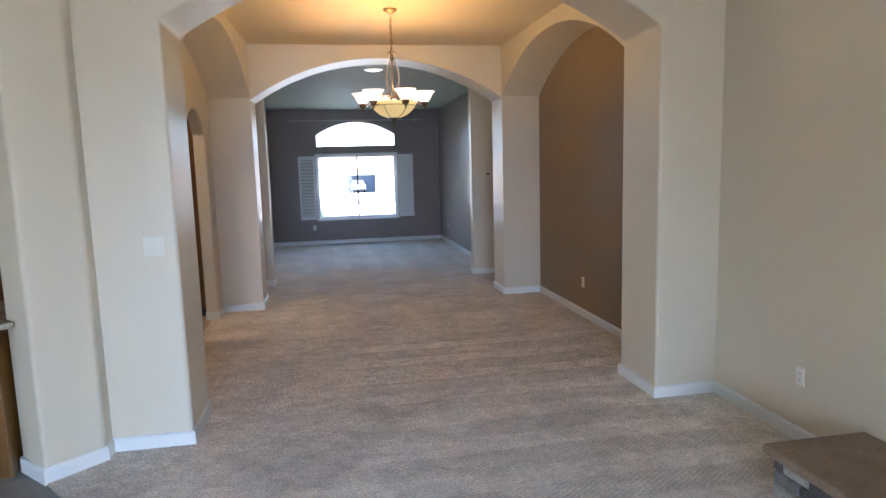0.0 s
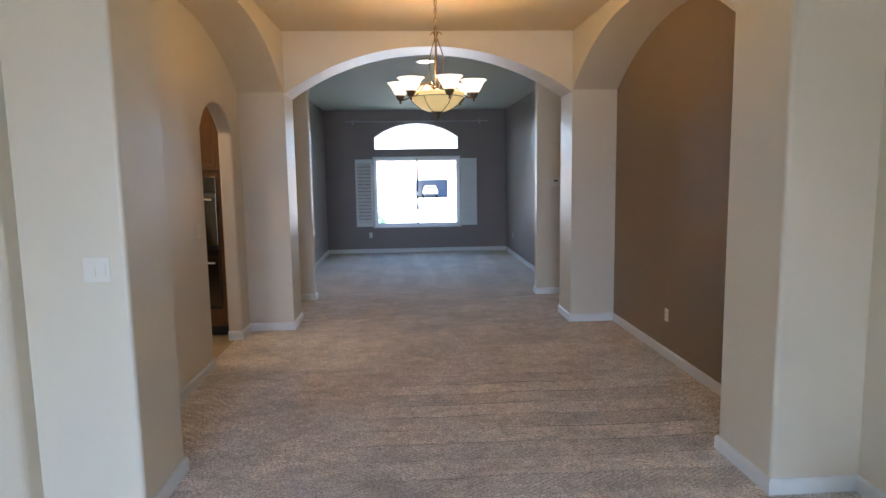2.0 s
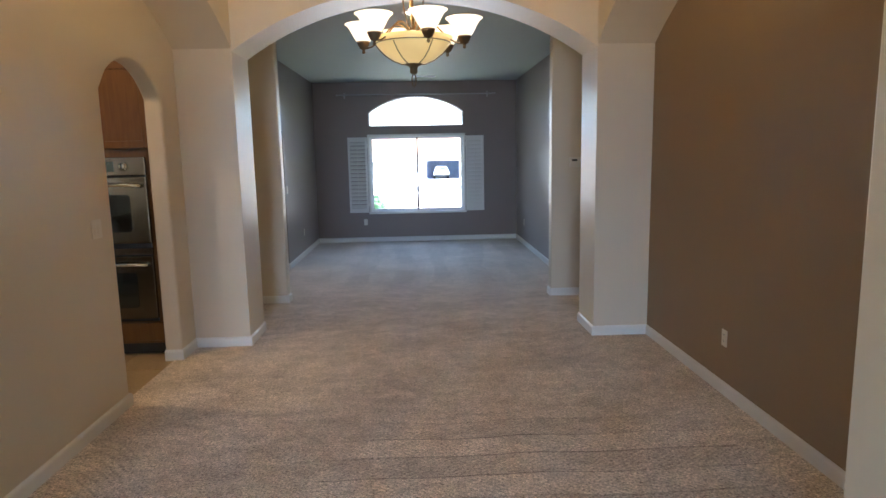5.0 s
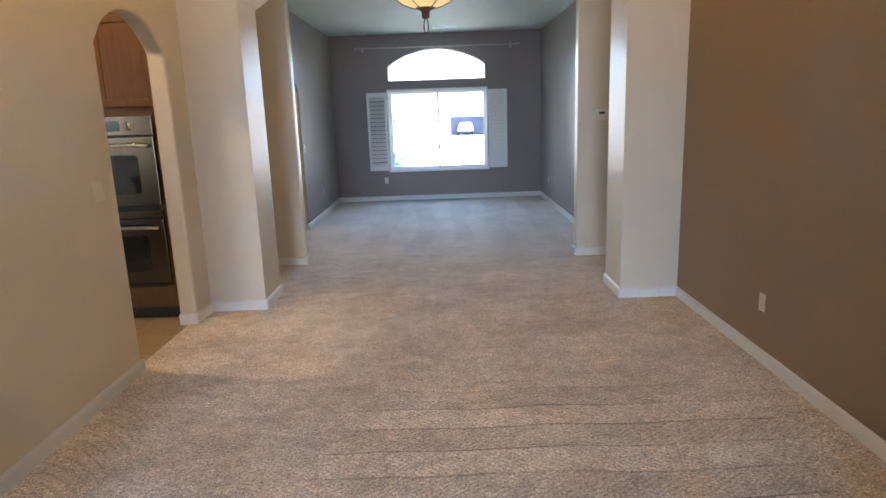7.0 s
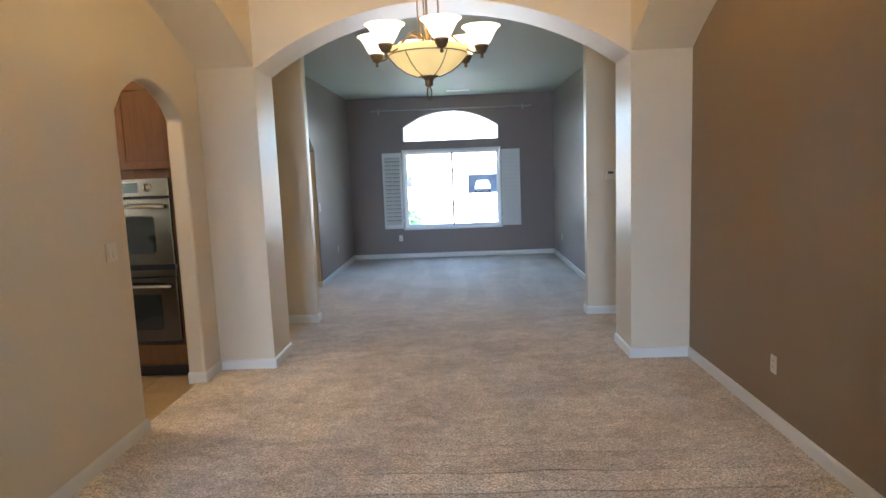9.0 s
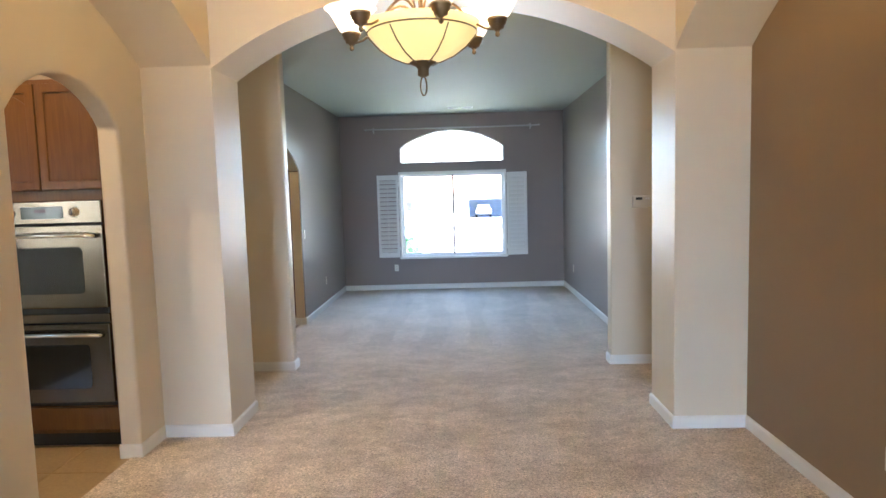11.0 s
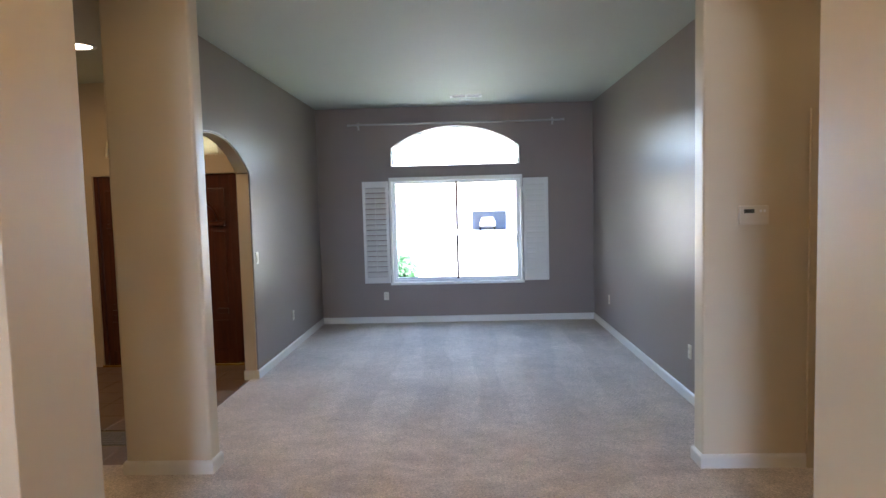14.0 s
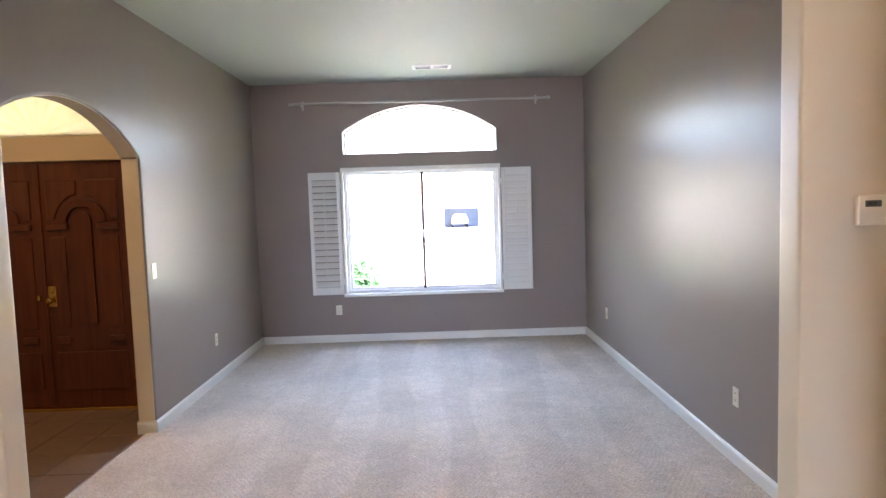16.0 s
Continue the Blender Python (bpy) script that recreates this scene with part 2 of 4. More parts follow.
def shade_cloth():
    """Cream blind cloth that lets a little daylight through."""
    m = mat("cream_blind_cloth", (0.76, 0.69, 0.54), 0.9, vary=0.05, vary_scale=4)
    nt = m.node_tree
    tr = nt.nodes.new("ShaderNodeBsdfTranslucent")
    tr.inputs[0].default_value = (0.80, 0.72, 0.56, 1)
    mix = nt.nodes.new("ShaderNodeMixShader")
    mix.inputs[0].default_value = 0.65
    nt.links.new(nt.nodes["Principled BSDF"].outputs[0], mix.inputs[1])
    nt.links.new(tr.outputs[0], mix.inputs[2])
    nt.links.new(mix.outputs[0], nt.nodes["Material Output"].inputs[0])
    return m


CLOTH = shade_cloth()
TILE = mat("tan_stone_tile", (0.42, 0.31, 0.18), 0.4, vary=0.15, vary_scale=3.0, grain=0.08, grain_scale=60)
FOYER_TILE = mat("brown_stone_tile", (0.21, 0.138, 0.100), 0.4, vary=0.22, vary_scale=4.0, grain=0.10, grain_scale=60)
GREY_TILE = mat("grey_stone_tile", (0.25, 0.23, 0.21), 0.4, vary=0.15, vary_scale=4.0, grain=0.06, grain_scale=60)
GROUT = mat("grout", (0.26, 0.20, 0.135), 0.9, vary=0.1, vary_scale=20)
MOSAIC = mat("mosaic_tile", (0.17, 0.145, 0.12), 0.35, vary=0.6, vary_scale=35)
GRANITE = mat("speckled_granite", (0.30, 0.24, 0.18), 0.15, vary=0.55, vary_scale=55, grain=0.35, grain_scale=160)
SLATE = mat("flagstone", (0.24, 0.165, 0.105), 0.6, vary=0.35, vary_scale=9, grain=0.15, grain_scale=80, bump=0.6, bump_scale=40)
STONE = mat("ledge_stone", (0.20, 0.18, 0.16), 0.75, vary=0.5, vary_scale=8, grain=0.2, grain_scale=70, bump=0.8, bump_scale=50)
STONE_PALE = mat("pale_ledge_stone", (0.34, 0.31, 0.27), 0.75, vary=0.4, vary_scale=9, grain=0.2, grain_scale=70, bump=0.8, bump_scale=50)
STONE_DARK = mat("dark_ledge_stone", (0.10, 0.09, 0.08), 0.75, vary=0.4, vary_scale=9, grain=0.2, grain_scale=70, bump=0.8, bump_scale=50)
MORTAR = mat("mortar", (0.12, 0.10, 0.085), 0.95, vary=0.15, vary_scale=20)
LEAF = mat("bush_leaf", (0.020, 0.075, 0.028), 0.6, vary=0.5, vary_scale=18)
TWIG = mat("twig_bark", (0.10, 0.07, 0.045), 0.85, vary=0.2, vary_scale=20)
CONCRETE = mat("pale_concrete", (0.43, 0.415, 0.39), 0.85, vary=0.10, vary_scale=0.8, grain=0.08, grain_scale=40)
ASPHALT = mat("asphalt", (0.06, 0.06, 0.062), 0.9, vary=0.15, vary_scale=1.0, grain=0.15, grain_scale=60)
LAWN = mat("front_lawn", (0.15, 0.24, 0.06), 0.95, vary=0.3, vary_scale=1.5, grain=0.3, grain_scale=30)
STUCCO = mat("pale_stucco", (0.66, 0.60, 0.50), 0.9, vary=0.06, vary_scale=0.7, bump=0.5, bump_scale=60)
ROOF = mat("clay_roof_tile", (0.30, 0.19, 0.14), 0.85, vary=0.2, vary_scale=2.0)
GARAGE_DARK = mat("garage_interior", (0.42, 0.52, 0.70), 0.9, vary=0.3, vary_scale=1.2)
CARWHITE = mat("white_car_paint", (0.75, 0.76, 0.78), 0.25, coat=0.6, vary=0.02)
TYRE = mat("tyre_rubber", (0.02, 0.02, 0.02), 0.85)
LCD = mat("grey_lcd", (0.10, 0.11, 0.09), 0.25, vary=0.05)

# ---- building helpers ----


def part(name, bm, material, parent=None, label="", smooth=False, bevel=0.0, segments=2, angle=35):
    me = bpy.data.meshes.new(name)
    bmesh.ops.recalc_face_normals(bm, faces=bm.faces)
    if smooth:
        for f in bm.faces:
            f.smooth = True
    bm.to_mesh(me)
    bm.free()
    me.materials.append(material)
    ob = new(name, me)
    if parent:
        ob.parent = parent
    if label:
        ob["label"] = label
    if bevel:
        md = ob.modifiers.new("bevel", "BEVEL")
        md.width, md.segments, md.limit_method, md.angle_limit = bevel, segments, "ANGLE", radians(angle)
        md.harden_normals = False
    return ob


def thing(name, at, label, category, group="", m=None):
    ob = new(name)
    ob.matrix_world = m if m else Matrix.Translation(at)
    return tagged(ob, label, category, group)


def box(bm, x0, x1, y0, y1, z0, z1):
    vs = [bm.verts.new((x, y, z)) for z in (z0, z1) for y in (y0, y1) for x in (x0, x1)]
    for f in ((0, 2, 3, 1), (4, 5, 7, 6), (0, 1, 5, 4), (2, 6, 7, 3), (0, 4, 6, 2), (1, 3, 7, 5)):
        bm.faces.new([vs[i] for i in f])
    return bm


def boxed(*b):
    return box(bmesh.new(), *b)


def put(axis, u, v, w):
    """u, v in the profile's plane and w along the axis it is extruded on."""
    return {"x": (w, u, v), "y": (u, w, v), "z": (u, v, w)}[axis]


def slab(bm, outline, axis, a, b, holes=()):
    """A plate with holes: an outline in a plane, extruded from a to b."""
    loops = [[Vector((u, v, 0)) for u, v in lp] for lp in (outline, *holes)]
    flat = [p for lp in loops for p in lp]
    tris = tessellate_polygon(loops)
    lo = [bm.verts.new(put(axis, p.x, p.y, a)) for p in flat]
    hi = [bm.verts.new(put(axis, p.x, p.y, b)) for p in flat]
    for t in tris:
        bm.faces.new([lo[i] for i in t])
        bm.faces.new([hi[i] for i in reversed(t)])
    k = 0
    for lp in loops:
        n = len(lp)
        for i in range(n):
            j = (i + 1) % n
            bm.faces.new((lo[k + i], lo[k + j], hi[k + j], hi[k + i]))
        k += n
    return bm


def arc(x0, x1, spring, crown, n=28):
    """Points of a segmental arch from (x0, spring) over the crown to (x1, spring)."""
    half, rise = (x1 - x0) / 2, crown - spring
    r = (half * half + rise * rise) / (2 * rise)
    cx, cz = (x0 + x1) / 2, crown - r
    a = math.atan2(spring - cz, half)
    return [(cx + r * math.cos(math.pi - a - (math.pi - 2 * a) * i / n), cz + r * math.sin(math.pi - a - (math.pi - 2 * a) * i / n)) for i in range(n + 1)]


def lathe(bm, profile, at=(0, 0, 0), n=24):
    rings = []
    for r, z in profile:
        rings.append([bm.verts.new((at[0] + r * math.cos(2 * math.pi * i / n), at[1] + r * math.sin(2 * math.pi * i / n), at[2] + z)) for i in range(n)])
    for p, q in zip(rings, rings[1:]):
        for i in range(n):
            bm.faces.new((p[i], p[(i + 1) % n], q[(i + 1) % n], q[i]))
    return bm


def tube(bm, pts, r, n=8, closed=False):
    pts = [Vector(p) for p in pts]
    rings = []
    count = len(pts)
    for i, p in enumerate(pts):
        if closed:
            d = pts[(i + 1) % count] - pts[i - 1]
        else:
            d = pts[min(i + 1, count - 1)] - pts[max(i - 1, 0)]
        d.normalize()
        ref = Vector((0, 0, 1)) if abs(d.z) < 0.9 else Vector((0, 1, 0))
        u = d.cross(ref).normalized()
        v = d.cross(u)
        rings.append([bm.verts.new(p + r * (math.cos(2 * math.pi * k / n) * u + math.sin(2 * math.pi * k / n) * v)) for k in range(n)])
    pairs = list(zip(rings, rings[1:])) + ([(rings[-1], rings[0])] if closed else [])
    for a, b in pairs:
        for k in range(n):
            bm.faces.new((a[k], a[(k + 1) % n], b[(k + 1) % n], b[k]))
    if not closed:
        bm.faces.new(rings[0])
        bm.faces.new(list(reversed(rings[-1])))
    return bm


def structure(name, bm, material, label, category, bevel=0.0, segments=3):
    ob = part(name, bm, material, None, label, bevel=bevel, segments=segments)
    return tagged(ob, label, category, kind="structure")


# ---- plan ----
NL, NR, NF, NB = -1.452, 1.695, 3.636, 4.184
FL, FR, FF, FB = -1.397, 1.668, 7.462, 7.965
DL, DR = -1.876, 2.160
SPRING, CROWN = 2.545, 3.005
DINING_TOP, LIVING_TOP = 3.163, 3.000
HY, HB = 9.086, 9.232
LL, LR, BW = -1.812, 2.008, 14.046
LOW = -0.03
R = 0.020

wall = "cream painted drywall wall with rounded corners"
bm = slab(bmesh.new(), [(-1.98, LOW), (NL, LOW)] + arc(NL, NR, 2.580, 3.07) + [(NR, LOW), (DR + 0.06, LOW), (DR + 0.06, 3.25), (-1.98, 3.25)], "y", NF, NB)
structure("wall_near_arch", bm, CREAM, "cream painted wall with a wide segmental arch opening", "wall", R)
bm = slab(bmesh.new(), [(DL - 0.06, LOW), (FL, LOW)] + arc(FL, FR, 2.525, CROWN) + [(FR, LOW), (DR + 0.06, LOW), (DR + 0.06, 3.25), (DL - 0.06, 3.25)], "y", FF, FB)
structure("wall_far_arch", bm, CREAM, "cream painted wall with a wide segmental arch opening", "wall", R)


def side_arch(name, near_x, far_x, back_x):
    """The shallow arched header over a dining side wall, from pier to pier."""
    y0, y1 = NB - 0.04, FF + 0.04
    curve = [(y0, SPRING)] + arc(NB, FF, SPRING, 3.03) + [(y1, SPRING)]
    outline = curve + [(y1, 3.25), (y0, 3.25)]
    b = slab(bmesh.new(), outline, "x", 0.0, 1.0)
    for v in b.verts:
        k = (v.co.y - NB) / (FF - NB)
        front = near_x + (far_x - near_x) * k
        v.co.x = front if v.co.x < 0.5 else back_x
    structure(name, b, CREAM, "cream painted arched header above the dining wall", "wall", R)


side_arch("wall_dining_left_arch", NL, FL, DL - 0.05)
side_arch("wall_dining_right_arch", NR, FR, DR + 0.05)

KY0, KY1 = 6.176, 7.134
bm = slab(bmesh.new(), [(3.9, LOW), (KY0, LOW)] + arc(KY0, KY1, 2.115, 2.350, 20) + [(KY1, LOW), (7.9, LOW), (7.9, 3.24), (3.9, 3.24)], "x", DL, DL - 0.138)
structure("wall_dining_left", bm, CREAM, "cream painted wall with an arched kitchen doorway", "wall", R)
structure("wall_dining_right", boxed(DR, DR + 0.12, 3.9, 7.9, LOW, 3.24), BROWN, "brown painted dining accent wall", "wall")
bm = slab(bmesh.new(), [(-4.1, LOW), (3.9, LOW), (3.9, 3.24), (-4.1, 3.24)], "x", DR + 0.004, DR + 0.12, [[(-3.3, 0.45), (-0.7, 0.45), (-0.7, 2.1), (-3.3, 2.1)]])
structure("wall_family_right", bm, CREAM, "cream painted wall beside the stone hearth", "wall")
# unseen overhang, added only to block direct sun at the side window
structure("sun_block_slab", boxed(DR + 0.121, 4.0, -4.15, 3.9, 2.45, 2.60), STUCCO, "unseen pale slab added to keep sun off the family room floor", "roof")

column = [(-1.925, NF + 0.2), (-1.925, 3.525), (-2.168, 3.292), (-2.372, 3.497), (-2.15, NF + 0.2)]
structure("wall_column", slab(bmesh.new(), column, "z", LOW, 3.24), CREAM, "cream painted angled column with rounded corners", "column", R)
structure("wall_kitchen_stub", boxed(-2.15, -1.9, NF + 0.03, 3.98, LOW, 3.24), CREAM, "cream painted wall return", "wall")

bm = slab(bmesh.new(), [(-6.1, LOW), (2.3, LOW), (2.3, 3.24), (-6.1, 3.24)], "y", -4.0, -4.15, [[(-2.3, 0.0), (0.7, 0.0), (0.7, 2.1), (-2.3, 2.1)]])
structure("wall_family_back", bm, CREAM, "cream painted wall with a patio door opening", "wall")
bm = slab(bmesh.new(), [(-4.15, LOW), (8.0, LOW), (8.0, 3.24), (-4.15, 3.24)], "x", -6.12, -6.0, [[(0.5, 1.05), (2.3, 1.05), (2.3, 2.05), (0.5, 2.05)]])
structure("wall_kitchen_left", bm, CREAM, "cream painted kitchen wall with a wide window opening", "wall")
structure("wall_hall_kitchen", boxed(-6.1, DL - 0.02, 7.875, 7.958, LOW, 3.24), CREAM, wall, "wall")
structure("wall_hall_end", boxed(DR + 0.02, 4.2, 7.845, 7.958, LOW, 3.24), CREAM, wall, "wall")
structure("wall_hall_right", boxed(4.1, 4.2, 7.9, 11.3, LOW, 3.24), CREAM, wall, "wall")
structure("wall_hall_left", boxed(-4.02, -3.9, 7.9, 12.1, LOW, 3.24), CREAM, wall, "wall")

structure("wall_stub_left", boxed(-1.937, -1.395, HY, HB, LOW, 3.1), CREAM, "cream painted wall end with rounded corners", "wall", R)
DOOR0, DOOR1, DOORH = 2.315, 3.13, 2.065
bm = slab(bmesh.new(), [(1.628, LOW), (DOOR0, LOW), (DOOR0, DOORH), (DOOR1, DOORH), (DOOR1, LOW), (4.15, LOW), (4.15, 3.1), (1.628, 3.1)], "y", HY, HB)
structure("wall_stub_right", bm, CREAM, "cream painted hall wall with a doorway", "wall", R)

EY0, EY1 = 9.64, 11.238
bm = slab(bmesh.new(), [(9.12, LOW), (EY0, LOW)] + arc(EY0, EY1, 1.985, 2.268, 22) + [(EY1, LOW), (14.2, LOW), (14.2, 3.1), (9.12, 3.1)], "x", LL, LL - 0.135)
structure("wall_living_left", bm, TAUPE, "taupe painted wall with an arched entry opening", "wall", R)
outer = [(EY0 - 0.004, LOW)] + arc(EY0 - 0.004, EY1 + 0.004, 1.985, 2.272, 22) + [(EY1 + 0.004, LOW)]
inner = [(EY0 + 0.003, LOW)] + arc(EY0 + 0.003, EY1 - 0.003, 1.985, 2.265, 22) + [(EY1 - 0.003, LOW)]
structure("trim_entry_arch", slab(bmesh.new(), outer + list(reversed(inner)), "x", LL - 0.010, LL - 0.125), CREAM, "cream painted lining of the entry arch", "trim", 0.003, 2)
structure("wall_living_right", boxed(LR, LR + 0.12, 9.12, 14.2, LOW, 3.1), TAUPE, "taupe painted living room wall", "wall")

WX0, WX1, WZ0, WZ1 = -0.80, 1.012, 0.560, 2.005
AX0, AX1, AZ0, AZ1, AZ2 = -0.775, 0.990, 2.190, 2.440, 2.728
win_hole = [(WX0, WZ0), (WX1, WZ0), (WX1, WZ1), (WX0, WZ1)]
arch_hole = [(AX0, AZ0), (AX1, AZ0), (AX1, AZ1 - 0.0005)] + list(reversed(arc(AX0, AX1, AZ1, AZ2)))[1:-1] + [(AX0, AZ1)]
bm = slab(bmesh.new(), [(-1.95, LOW), (2.15, LOW), (2.15, 3.1), (-1.95, 3.1)], "y", BW, BW + 0.22, [win_hole, arch_hole])
structure("wall_living_back", bm, TAUPE, "taupe painted wall with a slider window and arched transom", "wall", 0.012)

# entry
DX0, DX1, DY = -3.70, -2.10, 11.875
FANR = 0.60
fan = [(-2.94 - FANR, 2.225), (-2.94 + FANR, 2.225)] + [(-2.94 + FANR * math.cos(math.pi * i / 24), 2.225 + FANR * math.sin(math.pi * i / 24)) for i in range(1, 24)]
bm = slab(bmesh.new(), [(-4.0, LOW), (DX0, LOW), (DX0, 2.03), (DX1, 2.03), (DX1, LOW), (LL - 0.02, LOW), (LL - 0.02, 3.1), (-4.0, 3.1)], "y", DY - 0.03, DY + 0.15, [fan])
structure("wall_entry", bm, CREAM, "cream painted entry wall with a half-round fanlight", "wall", 0.008)
structure("wall_closet_back", boxed(2.06, 4.2, 11.2, 11.3, LOW, 3.1), CREAM, wall, "wall")

structure("ceiling_family", boxed(-6.1, 2.3, -4.15, 3.9, 3.163, 3.26), CEIL, "off-white painted ceiling", "ceiling")
structure("ceiling_kitchen", boxed(-6.1, -1.95, 3.9, 8.0, 3.166, 3.26), CEIL, "off-white painted ceiling", "ceiling")
structure("ceiling_dining", boxed(-1.95, 2.3, 3.9, 7.7, 3.163, 3.26), CEIL_DINING, "dining ceiling with the chandelier's golden glow in its cream colour", "ceiling")
structure("ceiling_living", boxed(-4.05, 4.25, FB - 0.03, 14.27, LIVING_TOP, 3.12), CEIL, "off-white painted hall and living room ceiling", "ceiling")

# floors
carpet_outline = [(-2.168, 3.292), (-1.93, 2.98), (-1.93, -4.0), (DR + 0.06, -4.0), (DR + 0.06, 7.9), (4.15, 7.9), (4.15, 9.15), (LR + 0.05, 9.15), (LR + 0.05, 14.1),
                  (LL - 0.05, 14.1), (LL - 0.05, 11.28), (-1.885, 11.28), (-1.885, 9.235), (-3.95, 9.235), (-3.95, 7.9), (-1.94, 7.9), (-1.94, 3.60)]
structure("floor_carpet", slab(bmesh.new(), carpet_outline, "z", -0.05, 0.0), CARPET, "beige cut-pile carpet with vacuum marks", "carpet")
structure("floor_base", boxed(-6.15, 4.3, -4.2, 14.1, -0.12, -0.06), GROUT, "grout bed under the tiles", "floor")


def tiles(name, x0, x1, y0, y1, size, material, label, keep=None):
    """A tiled floor: a flat bed with each tile a piece of its own."""
    bed = structure(name, boxed(x0, x1, y0, y1, -0.05, -0.016), GROUT, label, "tile floor")
    me = None
    nx, ny = int((x1 - x0) / size + 0.999), int((y1 - y0) / size + 0.999)
    for i in range(nx):
        for j in range(ny):
            a, b = x0 + i * size, y0 + j * size
            if keep and not keep(a + size / 2, b + size / 2):
                continue
            if me is None:
                t = boxed(0.003, size - 0.003, 0.003, size - 0.003, -0.018, -0.008)
                bmesh.ops.bevel(t, geom=[e for e in t.edges if all(v.co.z > -0.01 for v in e.verts)], offset=0.002, segments=1, affect="EDGES")
                me = bpy.data.meshes.new("tile")
                bmesh.ops.recalc_face_normals(t, faces=t.faces)
                t.to_mesh(me)
                t.free()
                me.materials.append(material)
            o = new("tile", me)
            o.parent = bed
            o.location = (a, b, 0)
    return bed


tiles("floor_kitchen", -4.44, -1.92, 3.98, 7.87, 0.42, TILE, "tan stone tiles on the kitchen floor", lambda x, y: x > -3.6 and y > 4.8)
tiles("floor_foyer", -3.88, -1.886, 9.24, 11.92, 0.33, FOYER_TILE, "brown stone tiles on the entry floor", lambda x, y: not 9.57 < y < 9.90)
tiles("floor_family", -3.7, -1.935, -0.4, 3.5, 0.42, GREY_TILE, "grey stone tiles beside the carpet", lambda x, y: y > 1.5 and (x < -2.2 or y < 3.2))

def baseboard(pts, flip=1):
    """A moulded skirting swept along a wall line; it stands out to the line's right side (flip -1: left)."""
    prof = [(0.0, -0.02), (0.014, -0.02), (0.014, 0.066), (0.011, 0.076), (0.005, 0.084), (0.0, 0.086)]
    b = bmesh.new()
    n = len(pts)
    dirs = [(Vector(pts[i + 1]) - Vector(pts[i])).normalized() for i in range(n - 1)]
    rows = []
    for i in range(n):
        d0, d1 = dirs[max(i - 1, 0)], dirs[min(i, n - 2)]
        n0, n1 = Vector((d0.y, -d0.x)) * flip, Vector((d1.y, -d1.x)) * flip
        m = (n0 + n1).normalized()
        m = m / max(0.3, m.dot(n0))
        rows.append([b.verts.new((pts[i][0] + m.x * u, pts[i][1] + m.y * u, z)) for u, z in prof])
    for p, q in zip(rows, rows[1:]):
        for k in range(len(prof) - 1):
            b.faces.new((p[k], p[k + 1], q[k + 1], q[k]))
    b.faces.new(rows[0])
    b.faces.new(list(reversed(rows[-1])))
    structure("baseboard", b, TRIM, "white painted moulded baseboard", "baseboard")


baseboard([(-2.372, 3.497), (-2.168, 3.292), (-1.925, 3.525), (-1.925, NF), (NL, NF), (NL, NB), (DL, NB), (DL, KY0), (DL - 0.138, KY0)])
baseboard([(DR, FF), (DR, NB), (NR, NB), (NR, NF), (DR + 0.004, NF), (DR + 0.004, 2.33)], 1)
baseboard([(DL - 0.138, KY1), (DL, KY1), (DL, FF), (FL, FF), (FL, FB), (-3.9, FB)])
baseboard([(4.1, FB - 0.007), (DR, FB - 0.007), (FR, FB), (FR, FF), (DR, FF)])
baseboard([(-1.937, HB), (-1.937, HY), (-1.395, HY), (-1.395, HB), (LL, HB), (LL, EY0), (LL - 0.135, EY0)], 1)
baseboard([(LL - 0.135, EY1), (LL, EY1), (LL, BW), (LR, BW), (LR, HB), (1.628, HB), (1.628, HY), (2.24, HY)], 1)
baseboard([(-3.9, FB), (-3.9, DY - 0.03)], 1)

# ---- windows and doors ----


def ring(outer, inner, a, b):
    """A flat frame between two outlines with equal counts, in the xz plane, from y a to y b."""
    bmr = bmesh.new()
    n = len(outer)
    rows = [[bmr.verts.new((p[0], y, p[1])) for p in loop] for loop, y in ((outer, a), (outer, b), (inner, b), (inner, a))]
    for k in range(4):
        p, q = rows[k], rows[(k + 1) % 4]
        for i in range(n):
            j = (i + 1) % n
            bmr.faces.new((p[i], p[j], q[j], q[i]))
    return bmr


def rect(x0, x1, z0, z1):
    return [(x0, z0), (x1, z0), (x1, z1), (x0, z1)]


GX0, GX1, GZ0, GZ1 = -0.768, 0.978, 0.592, 1.972
window_1 = tagged(new("window_1"), "white vinyl slider window with two panes", "window", kind="structure")
window_1.location = (0.105, BW + 0.16, WZ0)


def at_world(ob):
    """Keeps a part's world-space mesh in place under a thing that stands elsewhere."""
    ob.matrix_parent_inverse = (Matrix.Translation(ob.parent.location) @ ob.parent.rotation_euler.to_matrix().to_4x4()).inverted()
    return ob


def wpart(name, bm, material, parent, label="", **kw):
    return at_world(part(name, bm, material, parent, label, **kw))


wpart("window_frame", ring(rect(WX0 - 0.002, WX1 + 0.002, WZ0 - 0.002, WZ1 + 0.002), rect(GX0, GX1, GZ0, GZ1), BW + 0.12, BW + 0.20), VINYL, window_1, bevel=0.004)
MID = 0.118
for x0, x1, y in ((GX0, MID + 0.012, BW + 0.172), (MID - 0.012, GX1, BW + 0.148)):
    wpart("sash", ring(rect(x0, x1, GZ0, GZ1), rect(x0 + 0.026, x1 - 0.026, GZ0 + 0.026, GZ1 - 0.026), y - 0.012, y + 0.012), VINYL, window_1, bevel=0.003)
    p = wpart("pane", boxed(x0 + 0.024, x1 - 0.024, y - 0.003, y + 0.003, GZ0 + 0.024, GZ1 - 0.024), GLASS, window_1)
    p.visible_shadow = False
